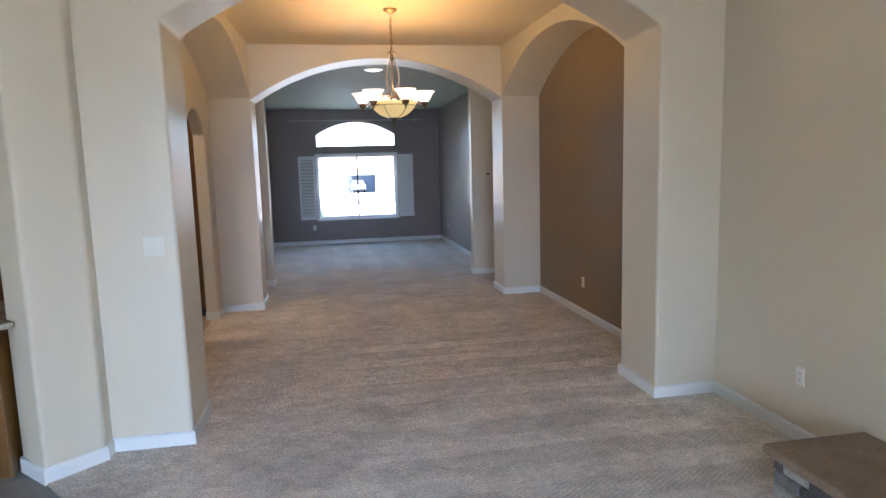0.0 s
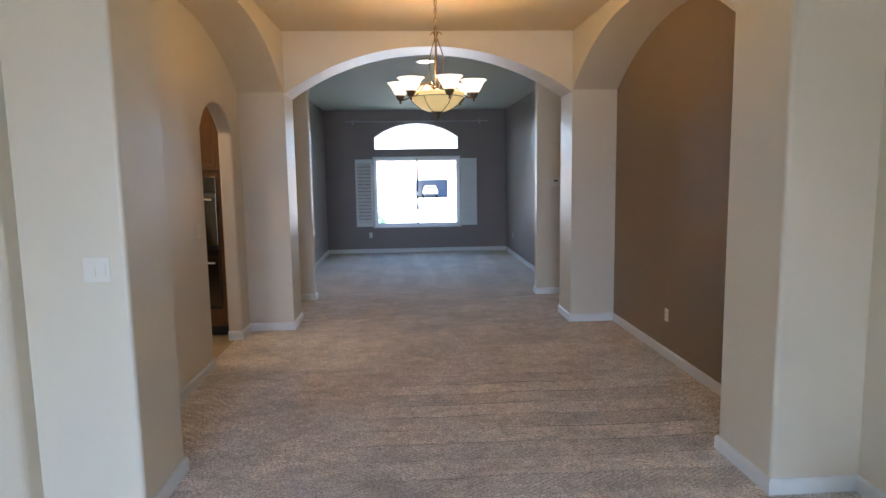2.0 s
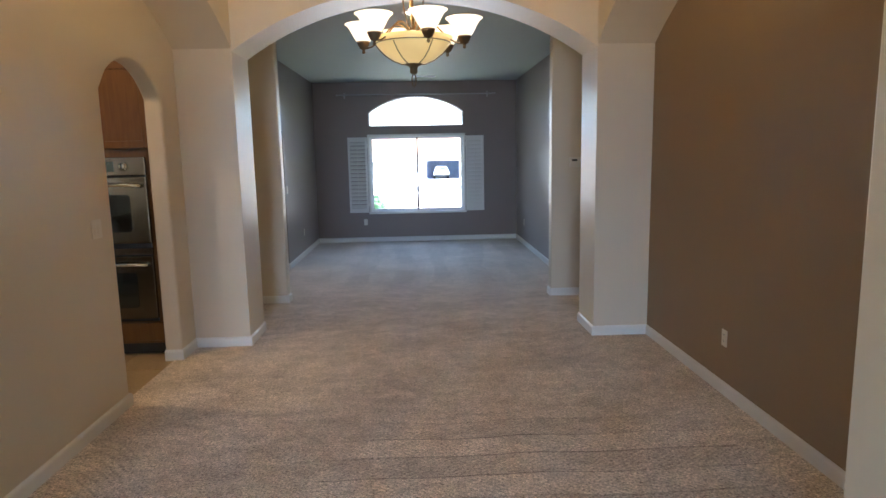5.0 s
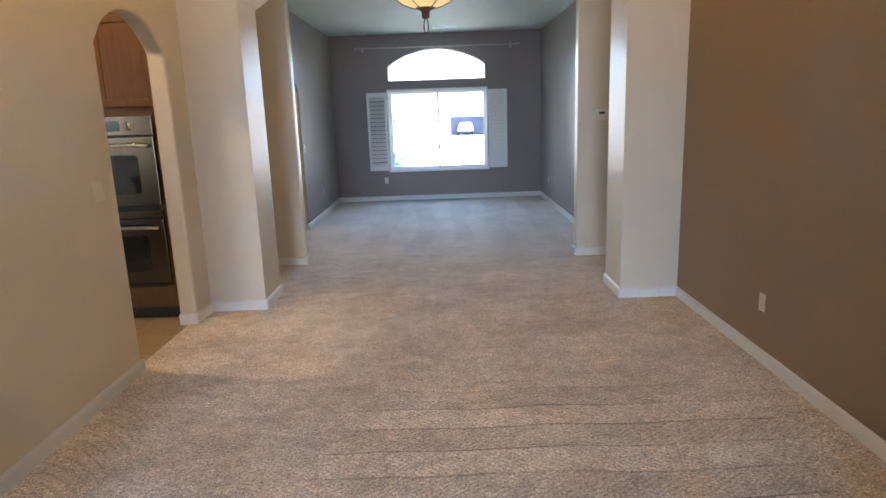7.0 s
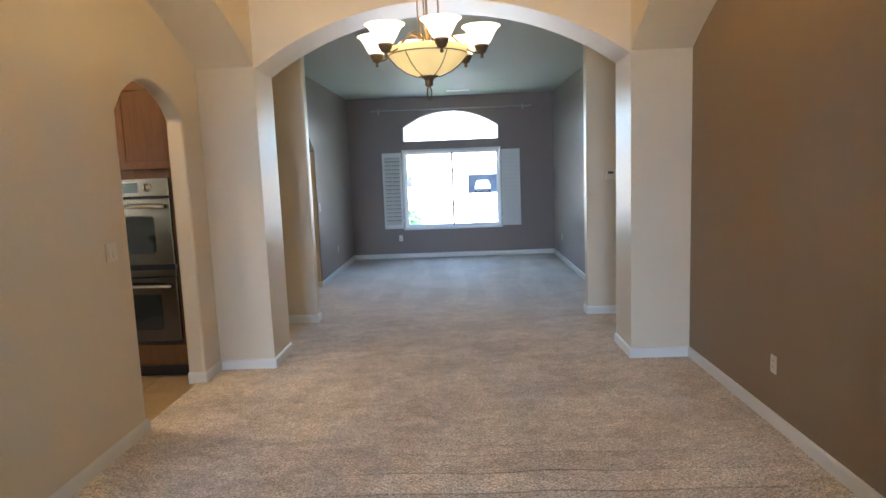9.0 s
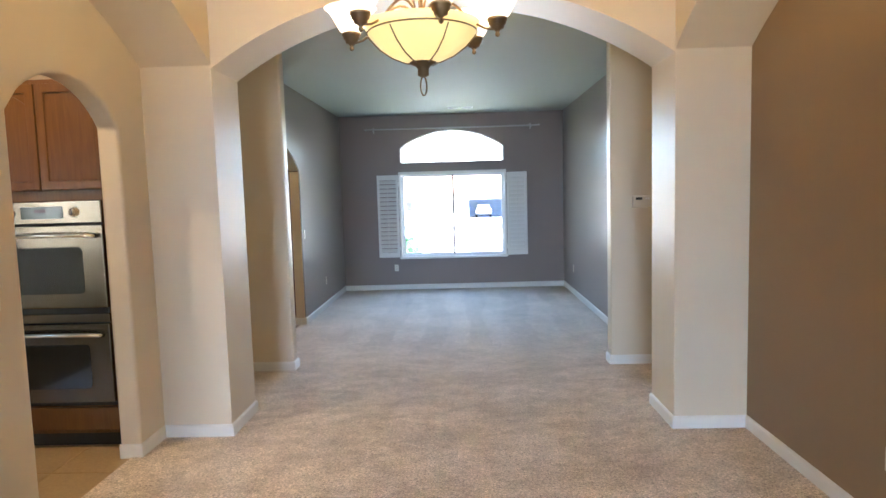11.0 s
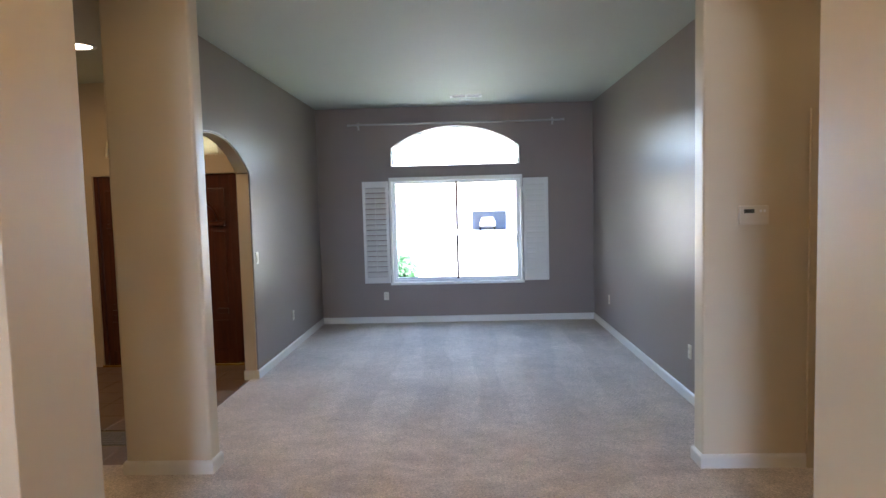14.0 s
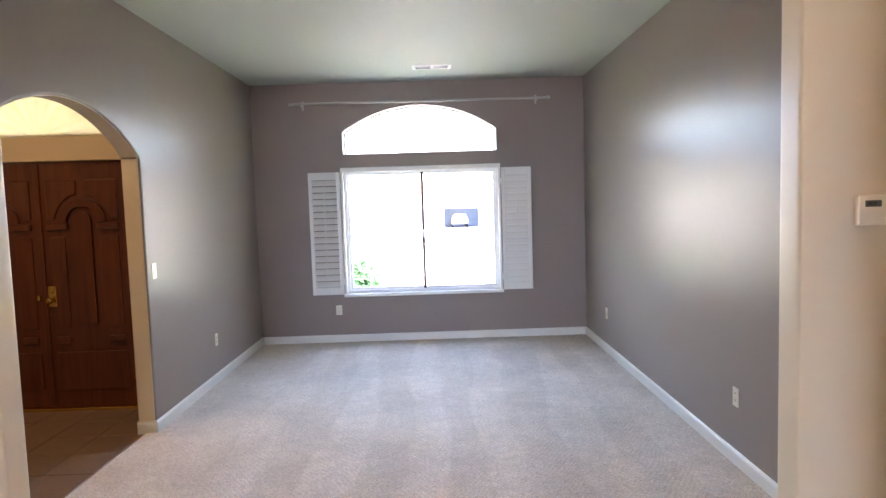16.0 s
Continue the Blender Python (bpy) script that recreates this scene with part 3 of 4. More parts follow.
wpart("latch", boxed(MID - 0.014, MID + 0.012, BW + 0.112, BW + 0.1275, 1.20, 1.29), VINYL, window_1, bevel=0.004)
# the backlit stile's darkness is put into this strip's colour
wpart("meeting_rail", boxed(MID - 0.018, MID + 0.016, BW + 0.128, BW + 0.1355, GZ0 + 0.002, GZ1 - 0.002), mat("backlit_stile_dark", (0.030, 0.022, 0.018), 0.6), window_1, "meeting stile coloured dark as if backlit")

window_2 = tagged(new("window_2"), "arched fixed transom window in a white frame", "window", kind="structure")
window_2.location = (0.105, BW + 0.16, AZ0)
outer = [(AX0 - 0.002, AZ0 - 0.002), (AX1 + 0.002, AZ0 - 0.002)] + list(reversed(arc(AX0 - 0.002, AX1 + 0.002, AZ1, AZ2 + 0.002)))
inner = [(AX0 + 0.014, AZ0 + 0.014), (AX1 - 0.014, AZ0 + 0.014)] + list(reversed(arc(AX0 + 0.014, AX1 - 0.014, AZ1 - 0.006, AZ2 - 0.014)))
wpart("window_frame", ring(outer, inner, BW + 0.13, BW + 0.19), VINYL, window_2, bevel=0.004)
p = wpart("pane", slab(bmesh.new(), [(AX0 + 0.01, AZ0 + 0.01), (AX1 - 0.01, AZ0 + 0.01)] + list(reversed(arc(AX0 + 0.01, AX1 - 0.01, AZ1 - 0.005, AZ2 - 0.01))), "y", BW + 0.155, BW + 0.161), GLASS, window_2)
p.visible_shadow = False

# casing of the slider, to which the shutters are hinged
CX0, CX1, CZ0, CZ1 = -0.818, 1.030, 0.545, 2.035
structure("trim_window", ring(rect(CX0, CX1, CZ0, CZ1), rect(WX0 + 0.012, WX1 - 0.012, WZ0 + 0.010, WZ1 - 0.022), BW - 0.022, BW + 0.03), TRIM, "white painted window casing", "trim", 0.005, 2)
structure("trim_window_apron", boxed(CX0 - 0.01, CX1 + 0.01, BW - 0.034, BW - 0.001, CZ0 - 0.012, CZ0 + 0.022), TRIM, "white painted window stool", "trim", 0.005, 2)


def shutter(x0, x1, closed):
    z0, z1 = 0.566, 1.986
    y0, y1 = BW - 0.036, BW - 0.006
    t = thing("window_shutter", ((x0 + x1) / 2, y0, z0), "white louvred plantation shutter folded open against the wall", "shutter", "window shutters")
    s, rail = 0.042, 0.085
    wpart("stile", boxed(x0, x0 + s, y0, y1, z0, z1), TRIM, t, bevel=0.004)
    wpart("stile", boxed(x1 - s, x1, y0, y1, z0, z1), TRIM, t, bevel=0.004)
    wpart("rail", boxed(x0 + s, x1 - s, y0 + 0.002, y1, z0, z0 + rail), TRIM, t, bevel=0.003)
    wpart("rail", boxed(x0 + s, x1 - s, y0 + 0.002, y1, z1 - rail, z1), TRIM, t, bevel=0.003)
    n = 17
    pitch = (z1 - z0 - 2 * rail) / n
    mesh = None
    for i in range(n):
        z = z0 + rail + (i + 0.5) * pitch
        if mesh is None:
            b = bmesh.new()
            a = radians(9 if closed else 40)
            prof = [(-0.040, 0), (-0.02, 0.0045), (0.02, 0.0045), (0.040, 0), (0.02, -0.0045), (-0.02, -0.0045)]
            rot = [(0.0 + u * math.sin(a) * 0.55 + w, u * math.cos(a)) for u, w in prof]
            lo = [b.verts.new((0, u, w)) for u, w in rot]
            hi = [b.verts.new((x1 - x0 - 2 * s, u, w)) for u, w in rot]
            b.faces.new(lo)
            b.faces.new(list(reversed(hi)))
            for k in range(6):
                b.faces.new((lo[k], lo[(k + 1) % 6], hi[(k + 1) % 6], hi[k]))
            bmesh.ops.recalc_face_normals(b, faces=b.faces)
            mesh = bpy.data.meshes.new("louvre")
            b.to_mesh(mesh)
            b.free()
            mesh.materials.append(TRIM)
        o = new("louvre", mesh)
        o.parent = t
        o.location = (x0 + s, (y0 + y1) / 2 + 0.001, z)
        at_world(o)
    wpart("tilt_rod", boxed((x0 + x1) / 2 - 0.006, (x0 + x1) / 2 + 0.006, y0 - 0.010, y0 - 0.001, z0 + 0.16, z1 - 0.16), TRIM, t, bevel=0.002)
    hx = x1 if x0 < 0 else x0
    for z in (0.72, 1.83):
        wpart("hinge", boxed(hx - 0.012, hx + 0.012, y0 - 0.004, y0 + 0.004, z - 0.035, z + 0.035), TRIM, t, bevel=0.001)


shutter(-1.190, -0.826, False)
shutter(1.038, 1.382, True)

# curtain rod over the arch
rod = thing("curtain_rod", (0.12, 13.95, 2.755), "pale thin curtain rod with finials on wall brackets", "curtain rod")
ROD = mat("pale_rod", (0.40, 0.365, 0.33), 0.4, 0.2, vary=0.05)
wpart("pole", tube(bmesh.new(), [(-1.30, 13.955, 2.760), (1.55, 13.955, 2.752)], 0.0135, 10), ROD, rod)
for x, sx in ((-1.30, -1), (1.55, 1)):
    f = lathe(bmesh.new(), [(0.001, 0.0), (0.014, 0.004), (0.014, 0.014), (0.009, 0.02), (0.019, 0.036), (0.015, 0.052), (0.001, 0.062)], n=12)
    bmesh.ops.transform(f, matrix=pose(x, 13.955, 2.757, 0, 90 * sx, 0), verts=f.verts)
    wpart("finial", f, ROD, rod, smooth=True)
for x in (-1.215, 1.455):
    b = box(bmesh.new(), x - 0.012, x + 0.012, BW - 0.006, BW, 2.70, 2.80)
    box(b, x - 0.006, x + 0.006, 13.955, BW - 0.002, 2.738, 2.750)
    box(b, x - 0.008, x + 0.008, 13.940, 13.97, 2.730, 2.748)
    wpart("bracket", b, ROD, rod)

# entry doors


def door_leaf(x0, x1, lock_right):
    t = thing("entry_door", ((x0 + x1) / 2, DY + 0.04, 0.02), "dark mahogany entry door with a carved arched panel, closed", "door", "double entry doors")
    cx, w = (x0 + x1) / 2, x1 - x0
    y = DY + 0.02
    wpart("door_slab", boxed(x0 + 0.003, x1 - 0.003, y, y + 0.045, 0.0122, 2.0295), MAHOGANY, t, bevel=0.002)

    def raised(outline, depth, name="panel"):
        wpart(name, slab(bmesh.new(), outline, "y", y - depth, y + 0.002), MAHOGANY, t, bevel=0.010, segments=2)

    def arched(hw, z0, z1):
        pts = [(cx - hw, z0), (cx + hw, z0)]
        return pts + [(cx + hw * math.cos(math.pi * i / 14), z1 - hw + hw * math.sin(math.pi * i / 14)) for i in range(15)]

    raised(arched(0.068, 0.70, 1.62), 0.022)
    # thick arch on two capitals round the panel's head
    bow = [(cx + r * math.cos(math.pi * i / 16), 1.535 + r * math.sin(math.pi * i / 16)) for r, seq in ((0.195, range(17)), (0.128, range(16, -1, -1))) for i in seq]
    raised(bow, 0.026, "arch_moulding")
    for s in (-1, 1):
        x_in, x_out = cx + 0.118 * s, cx + 0.29 * s
        raised(rect(min(x_in, x_out), max(x_in, x_out), 1.478, 1.530), 0.032, "capital")
        pts = [(cx + 0.29 * s, 1.88), (cx + 0.29 * s, 1.56), (cx + 0.225 * s, 1.56)]
        pts += [(cx + s * 0.222 * math.cos(a), 1.545 + 0.222 * math.sin(a)) for a in [radians(d) for d in (12, 30, 48, 66, 80)]]
        pts += [(cx + 0.035 * s, 1.88)]
        raised(pts if s < 0 else list(reversed(pts)), 0.014, "corner_panel")
        x_in, x_out = cx + 0.155 * s, cx + 0.28 * s
        raised(rect(min(x_in, x_out), max(x_in, x_out), 0.66, 1.42), 0.010, "side_panel")
        raised(rect(min(x_in, x_out), max(x_in, x_out), 0.545, 0.600), 0.028, "ledge")
    raised(rect(cx - 0.29, cx + 0.29, 0.15, 0.47), 0.014, "bottom_panel")
    if lock_right:
        lx = x0 + 0.062
        wpart("escutcheon", boxed(lx - 0.034, lx + 0.034, y - 0.012, y + 0.001, 0.845, 1.02), BRASS, t, "polished brass lock plate", bevel=0.006)
        k = lathe(bmesh.new(), [(0.016, 0), (0.012, 0.02), (0.012, 0.03), (0.027, 0.04), (0.028, 0.055), (0.018, 0.066), (0.001, 0.068)], n=16)
        bmesh.ops.transform(k, matrix=pose(lx, y - 0.006, 0.905, 90, 0, 0), verts=k.verts)
        wpart("knob", k, BRASS, t, "polished brass knob", smooth=True)
        k = lathe(bmesh.new(), [(0.020, 0), (0.020, 0.008), (0.013, 0.012), (0.001, 0.013)], n=16)
        bmesh.ops.transform(k, matrix=pose(lx, y - 0.006, 0.98, 90, 0, 0), verts=k.verts)
        wpart("deadbolt", k, BRASS, t, smooth=True)
    else:
        wpart("astragal", boxed(x1 - 0.022, x1 + 0.022, y - 0.014, y - 0.001, 0.02, 2.015), MAHOGANY, t, bevel=0.004)
        wpart("lever", boxed(x1 - 0.05, x1 - 0.028, y - 0.03, y - 0.003, 0.90, 0.945), BRASS, t, bevel=0.004)


door_leaf(-3.660, -2.955, False)
door_leaf(-2.955, -2.250, True)
for x0, x1 in ((DX0 + 0.001, -3.661), (-2.249, DX1 - 0.001)):
    structure("trim_door_jamb", boxed(x0, x1, DY - 0.012, DY + 0.10, 0.013, 2.029), MAHOGANY, "dark mahogany door jamb", "trim", 0.006, 2)
structure("threshold", boxed(DX0, DX1, DY - 0.05, DY + 0.12, -0.02, 0.012), BRASS, "worn brass door sill", "sill", 0.003)
window_3 = tagged(new("window_3"), "half-round fanlight above the entry doors", "window", kind="structure")
window_3.location = (-2.94, DY + 0.08, 2.22)


def half_disc(r, z0):
    return [(-2.94 - r, z0), (-2.94 + r, z0)] + [(-2.94 + r * math.cos(math.pi * i / 24), z0 + r * math.sin(math.pi * i / 24)) for i in range(1, 24)]


wpart("window_frame", ring(half_disc(FANR + 0.002, 2.223), half_disc(FANR - 0.03, 2.25), DY + 0.05, DY + 0.11), TRIM, window_3)
p = wpart("pane", slab(bmesh.new(), half_disc(FANR - 0.02, 2.242), "y", DY + 0.078, DY + 0.084), GLASS, window_3)
p.visible_shadow = False

# blind cloth in pleats behind the fanlight
blind = thing("fanlight_blind", (-2.94, DY + 0.045, 2.25), "cream pleated cloth blind covering the fanlight", "blind")
RB = FANR - 0.004
for i in range(10):
    a0, a1 = math.pi * i / 10, math.pi * (i + 1) / 10
    am = (a0 + a1) / 2
    b = bmesh.new()
    pts = [(0.0, 0.0, 0.0), (RB * math.cos(a0), 0.0, RB * math.sin(a0)), (RB * math.cos(am), -0.012, RB * math.sin(am)), (RB * math.cos(a1), 0.0, RB * math.sin(a1))]
    f = [b.verts.new((q[0], q[1] - 0.001, q[2])) for q in pts]
    k = [b.verts.new((q[0], q[1] + 0.001, q[2])) for q in pts]
    b.faces.new((f[0], f[2], f[1]))
    b.faces.new((f[0], f[3], f[2]))
    b.faces.new((k[0], k[1], k[2]))
    b.faces.new((k[0], k[2], k[3]))
    for u, v in ((0, 1), (1, 2), (2, 3), (3, 0)):
        b.faces.new((f[u], f[v], k[v], k[u]))
    bmesh.ops.translate(b, verts=b.verts, vec=(0, 0, -0.022))
    part("pleat", b, CLOTH, blind)

# hall doorway, with its white casing and a dark door standing ajar
structure("door_1", ring([(DOOR0 - 0.075, -0.02), (DOOR1 + 0.075, -0.02), (DOOR1 + 0.075, DOORH + 0.075), (DOOR0 - 0.075, DOORH + 0.075)],
                         [(DOOR0 + 0.004, -0.019), (DOOR1 - 0.004, -0.019), (DOOR1 - 0.004, DOORH - 0.004), (DOOR0 + 0.004, DOORH - 0.004)], HY - 0.018, HB + 0.018), CREAM, "cream painted door casing", "door frame", 0.006, 2)
hall_door = thing("hall_door", (DOOR1 - 0.03, HB, 0.01), "dark brown hall door seen in its doorway", "door")
wpart("door_slab", boxed(DOOR0 + 0.012, DOOR1 - 0.012, HB - 0.05, HB - 0.012, 0.008, DOORH - 0.012), MAHOGANY, hall_door, bevel=0.003)
for z0, z1 in ((0.25, 0.95), (1.12, 1.90)):
    for x0, x1 in ((DOOR0 + 0.12, DOOR0 + 0.37), (DOOR0 + 0.45, DOOR1 - 0.12)):
        wpart("panel", boxed(x0, x1, HB - 0.058, HB - 0.048, z0, z1), MAHOGANY, hall_door, bevel=0.006)
k = lathe(bmesh.new(), [(0.016, 0), (0.012, 0.03), (0.027, 0.042), (0.026, 0.055), (0.001, 0.066)], n=16)
bmesh.ops.transform(k, matrix=pose(DOOR1 - 0.08, HB - 0.05, 0.95, 90, 0, 0), verts=k.verts)
wpart("knob", k, BRASS, hall_door, "brass knob", smooth=True)

# patio door behind the walk
window_4 = tagged(new("window_4"), "white framed patio slider", "window", kind="structure")
window_4.location = (-0.8, -4.08, 0)
wpart("window_frame", ring(rect(-2.3, 0.7, 0.0, 2.1), rect(-2.24, 0.64, 0.05, 2.05), -4.12, -4.04), VINYL, window_4)
for x0, x1 in ((-2.24, -0.78), (-0.82, 0.64)):
    p = wpart("pane", boxed(x0, x1, -4.084, -4.078, 0.05, 2.05), GLASS, window_4)
    p.visible_shadow = False
wpart("mullion", boxed(-0.83, -0.77, -4.11, -4.05, 0.05, 2.05), VINYL, window_4)

# window beside the hearth, behind the walk
window_6 = tagged(new("window_6"), "white framed family room window", "window", kind="structure")
window_6.location = (DR + 0.08, -2.0, 0.45)
for y0, y1 in ((-3.3, -2.0), (-2.0, -0.7)):
    b = bmesh.new()
    for a in ((y0, y1, 0.45, 0.5), (y0, y1, 2.05, 2.1), (y0, y0 + 0.05, 0.5, 2.05), (y1 - 0.05, y1, 0.5, 2.05)):
        box(b, DR + 0.05, DR + 0.11, *a)
    wpart("sash", b, VINYL, window_6)
    p = wpart("pane", boxed(DR + 0.077, DR + 0.083, y0 + 0.045, y1 - 0.045, 0.495, 2.055), GLASS, window_6)
    p.visible_shadow = False

# kitchen window, mirrored in the ovens
window_5 = tagged(new("window_5"), "white framed kitchen slider window", "window", kind="structure")
window_5.location = (-6.06, 1.4, 1.05)
for y0, y1 in ((0.5, 1.4), (1.4, 2.3)):
    b = bmesh.new()
    for a in ((y0, y1, 1.05, 1.10), (y0, y1, 2.0, 2.05), (y0, y0 + 0.05, 1.1, 2.0), (y1 - 0.05, y1, 1.1, 2.0)):
        box(b, -6.09, -6.03, *a)
    wpart("sash", b, VINYL, window_5)
    p = wpart("pane", boxed(-6.063, -6.057, y0 + 0.045, y1 - 0.045, 1.095, 2.005), GLASS, window_5)
    p.visible_shadow = False

# ---- wall plates ----


def facing(nx, ny, x, y, z):
    """A pose whose local -y points along the wall's outward normal."""
    return Matrix.Translation((x, y, z)) @ Matrix.Rotation(math.atan2(ny, nx) + math.pi / 2, 4, "Z")


def outlet(x, y, z, nx, ny, label):
    t = thing("wall_outlet", (x, y, z), label, "outlet", "wall outlets", facing(nx, ny, x, y, z))
    part("plate", boxed(-0.035, 0.035, -0.006, 0.001, -0.057, 0.057), PLATE, t, bevel=0.003)
    for dz in (-0.021, 0.021):
        s = part("socket", boxed(-0.016, 0.016, -0.0085, -0.005, dz - 0.014, dz + 0.014), PLATE, t, bevel=0.003)
        for dx in (-0.0065, 0.0065):
            part("slot", boxed(dx - 0.0014, dx + 0.0014, -0.0092, -0.008, dz - 0.002, dz + 0.008), DARK, s)
    part("screw", lathe(bmesh.new(), [(0.0001, -0.0), (0.003, 0.0005), (0.003, 0.001)], n=8), CHROME, t).matrix_basis = pose(0, -0.0065, 0, 90, 0, 0)


def switch(x, y, z, nx, ny, gangs, label):
    t = thing("light_switch", (x, y, z), label, "switch", "light switches", facing(nx, ny, x, y, z))
    hw = 0.0275 + 0.0235 * (gangs - 1) + 0.0085
    part("plate", boxed(-hw, hw, -0.006, 0.001, -0.058, 0.058), PLATE, t, bevel=0.003)
    for g in range(gangs):
        cx = (g - (gangs - 1) / 2) * 0.047
        b = boxed(cx - 0.0165, cx + 0.0165, -0.0105, -0.005, -0.0335, 0.0335)
        for v in b.verts:
            if v.co.y < -0.01 and v.co.z > 0:
                v.co.y = -0.0075
        part("rocker", b, PLATE, t, bevel=0.0015)


outlet(DR, 6.035, 0.385, -1, 0, "ivory duplex outlet on the brown dining wall")
outlet(DR + 0.004, 2.80, 0.395, -1, 0, "ivory duplex outlet on the cream family room wall")
outlet(-0.900, BW, 0.380, 0, -1, "ivory duplex outlet under the living room window")
outlet(LL, 12.53, 0.395, 1, 0, "ivory duplex outlet on the taupe wall")
outlet(LR, 10.36, 0.405, -1, 0, "ivory duplex outlet on the taupe wall")
outlet(LR, 13.15, 0.405, -1, 0, "ivory duplex outlet on the taupe wall near the window")
outlet(DL, 4.72, 0.385, 1, 0, "ivory duplex outlet on the cream dining wall")
switch(-1.587, NF, 1.262, 0, -1, 2, "white double rocker switch on the arch pier")
switch(DL, 5.96, 1.232, 1, 0, 2, "white double rocker switch beside the kitchen doorway")
switch(LL, 11.352, 1.168, 1, 0, 1, "white single switch beside the entry arch")

therm = thing("thermostat", (1.912, HY, 1.528), "ivory box thermostat with a small grey display", "thermostat", m=facing(0, -1, 1.912, HY, 1.528))
part("housing", boxed(-0.085, 0.085, -0.030, 0.001, -0.056, 0.056), PLATE, therm, bevel=0.006)
part("display", boxed(-0.060, 0.000, -0.0318, -0.0290, 0.012, 0.036), LCD, therm, "grey display")
part("figure", boxed(-0.052, -0.034, -0.0326, -0.0316, 0.018, 0.031), DARK, therm)
part("figure", boxed(-0.030, -0.020, -0.0326, -0.0316, 0.018, 0.031), DARK, therm)
part("cover_flap", boxed(-0.082, 0.082, -0.0325, -0.0295, -0.052, -0.004), PLATE, therm, bevel=0.001)
part("button", boxed(0.030, 0.044, -0.033, -0.029, 0.016, 0.032), VINYL, therm, bevel=0.001)
part("button", boxed(0.052, 0.066, -0.033, -0.029, 0.016, 0.032), VINYL, therm, bevel=0.001)

# ---- ceiling fixtures ----


def downlight(x, y, power, top=LIVING_TOP):
    t = thing("recessed_light", (x, y, top), "lit recessed ceiling downlight with a white trim ring", "ceiling light", "recessed ceiling lights")
    part("trim_ring", lathe(bmesh.new(), [(0.088, -0.002), (0.096, -0.007), (0.122, -0.005), (0.126, 0.0), (0.088, 0.0), (0.088, -0.002)], n=28), VINYL, t, smooth=True)
    part("lens", lathe(bmesh.new(), [(0.0005, -0.019), (0.05, -0.015), (0.078, -0.007), (0.089, -0.002), (0.089, 0.0)], n=28), LED, t, smooth=True)
    lamp("downlight_lamp", "AREA", Matrix.Translation((x, y, top - 0.024)), power, (1.0, 0.66, 0.33), 0.13)


downlight(0.13, 8.33, 0.3)
downlight(-2.87, 10.42, 0.62)
# no fixture known here: added as a faint fill for the right hall
downlight(3.1, 8.5, 0.05)
downlight(-2.62, 6.30, 1.3, 3.166)

vent = thing("ceiling_vent", (0.275, 13.33, LIVING_TOP), "white metal ceiling air register with two slot rows", "vent")
part("frame", ring(rect(-0.20, 0.20, -0.09, 0.09), rect(-0.165, 0.165, -0.055, 0.055), -0.008, 0.001), VINYL, vent, bevel=0.002).matrix_basis = pose(0, 0, 0, 90, 0, 0)
part("backing", boxed(-0.166, 0.166, -0.056, 0.056, -0.0015, 0.0), DARK, vent)
part("divider", boxed(-0.012, 0.012, -0.055, 0.055, -0.008, -0.001), VINYL, vent)
for x0, x1 in ((-0.165, -0.012), (0.012, 0.165)):
    for i in range(7):
        y = -0.048 + i * 0.016
        b = boxed(x0, x1, y - 0.001, y + 0.001, -0.008, -0.0012)
        for v in b.verts:
            v.co.y += (v.co.z + 0.004) * 0.9
        part("slat", b, VINYL, vent)

# ---- chandelier ----
CHX, CHY = 0.112, 5.745
ch = thing("chandelier", (CHX, CHY, DINING_TOP), "lit antique bronze chandelier with six glass shades and a bowl", "chandelier")


def cz(z):
    return z - DINING_TOP


part("canopy", lathe(bmesh.new(), [(0.001, 0), (0.066, 0.0), (0.066, -0.008), (0.05, -0.022), (0.02, -0.030), (0.012, -0.042), (0.001, -0.044)], n=28), BRONZE, ch, smooth=True)
z = 3.12
i = 0
while z > 2.80:
    pts = []
    for k in range(12):
        a = 2 * math.pi * k / 12
        u, w = 0.011 * math.cos(a), 0.021 * math.sin(a)
        pts.append((u if i % 2 else 0, 0 if i % 2 else u, cz(z - 0.02) + w))
    part("chain_link", tube(bmesh.new(), pts, 0.0028, 6, True), BRONZE, ch, smooth=True)
    z -= 0.033
    i += 1
part("wire", tube(bmesh.new(), [(0.006 * math.sin(j * 1.9), 0.006 * math.cos(j * 1.6), cz(3.12 - j * 0.04)) for j in range(9)], 0.0022, 6), BRASS, ch, smooth=True)
part("hub", lathe(bmesh.new(), [(0.001, cz(2.815)), (0.014, cz(2.81)), (0.010, cz(2.79)), (0.024, cz(2.775)), (0.024, cz(2.765)), (0.012, cz(2.75)), (0.016, cz(2.71)), (0.008, cz(2.69)), (0.006, cz(2.34)), (0.02, cz(2.33)), (0.02, cz(2.31)), (0.001, cz(2.305))], n=18), BRONZE, ch, smooth=True)
for k in range(3):
    a = radians(20 + 120 * k)
    pts = []
    for j in range(17):
        s = j / 16
        r = 0.010 + 0.058 * math.sin(math.pi * s) ** 1.2 + 0.05 * max(0, s - 0.75)
        pts.append((r * math.cos(a), r * math.sin(a), cz(2.74 - 0.42 * s)))
    part("scroll_rod", tube(bmesh.new(), pts, 0.0042, 7), BRONZE, ch, smooth=True)
    pts = [((0.012 + 0.04 * s) * math.cos(a), (0.012 + 0.04 * s) * math.sin(a), cz(2.752 + 0.022 * math.sin(3.4 * s) + 0.012 * s)) for s in [q / 8 for q in range(9)]]
    part("leaf_scroll", tube(bmesh.new(), pts, 0.0045, 7), BRONZE, ch, smooth=True)
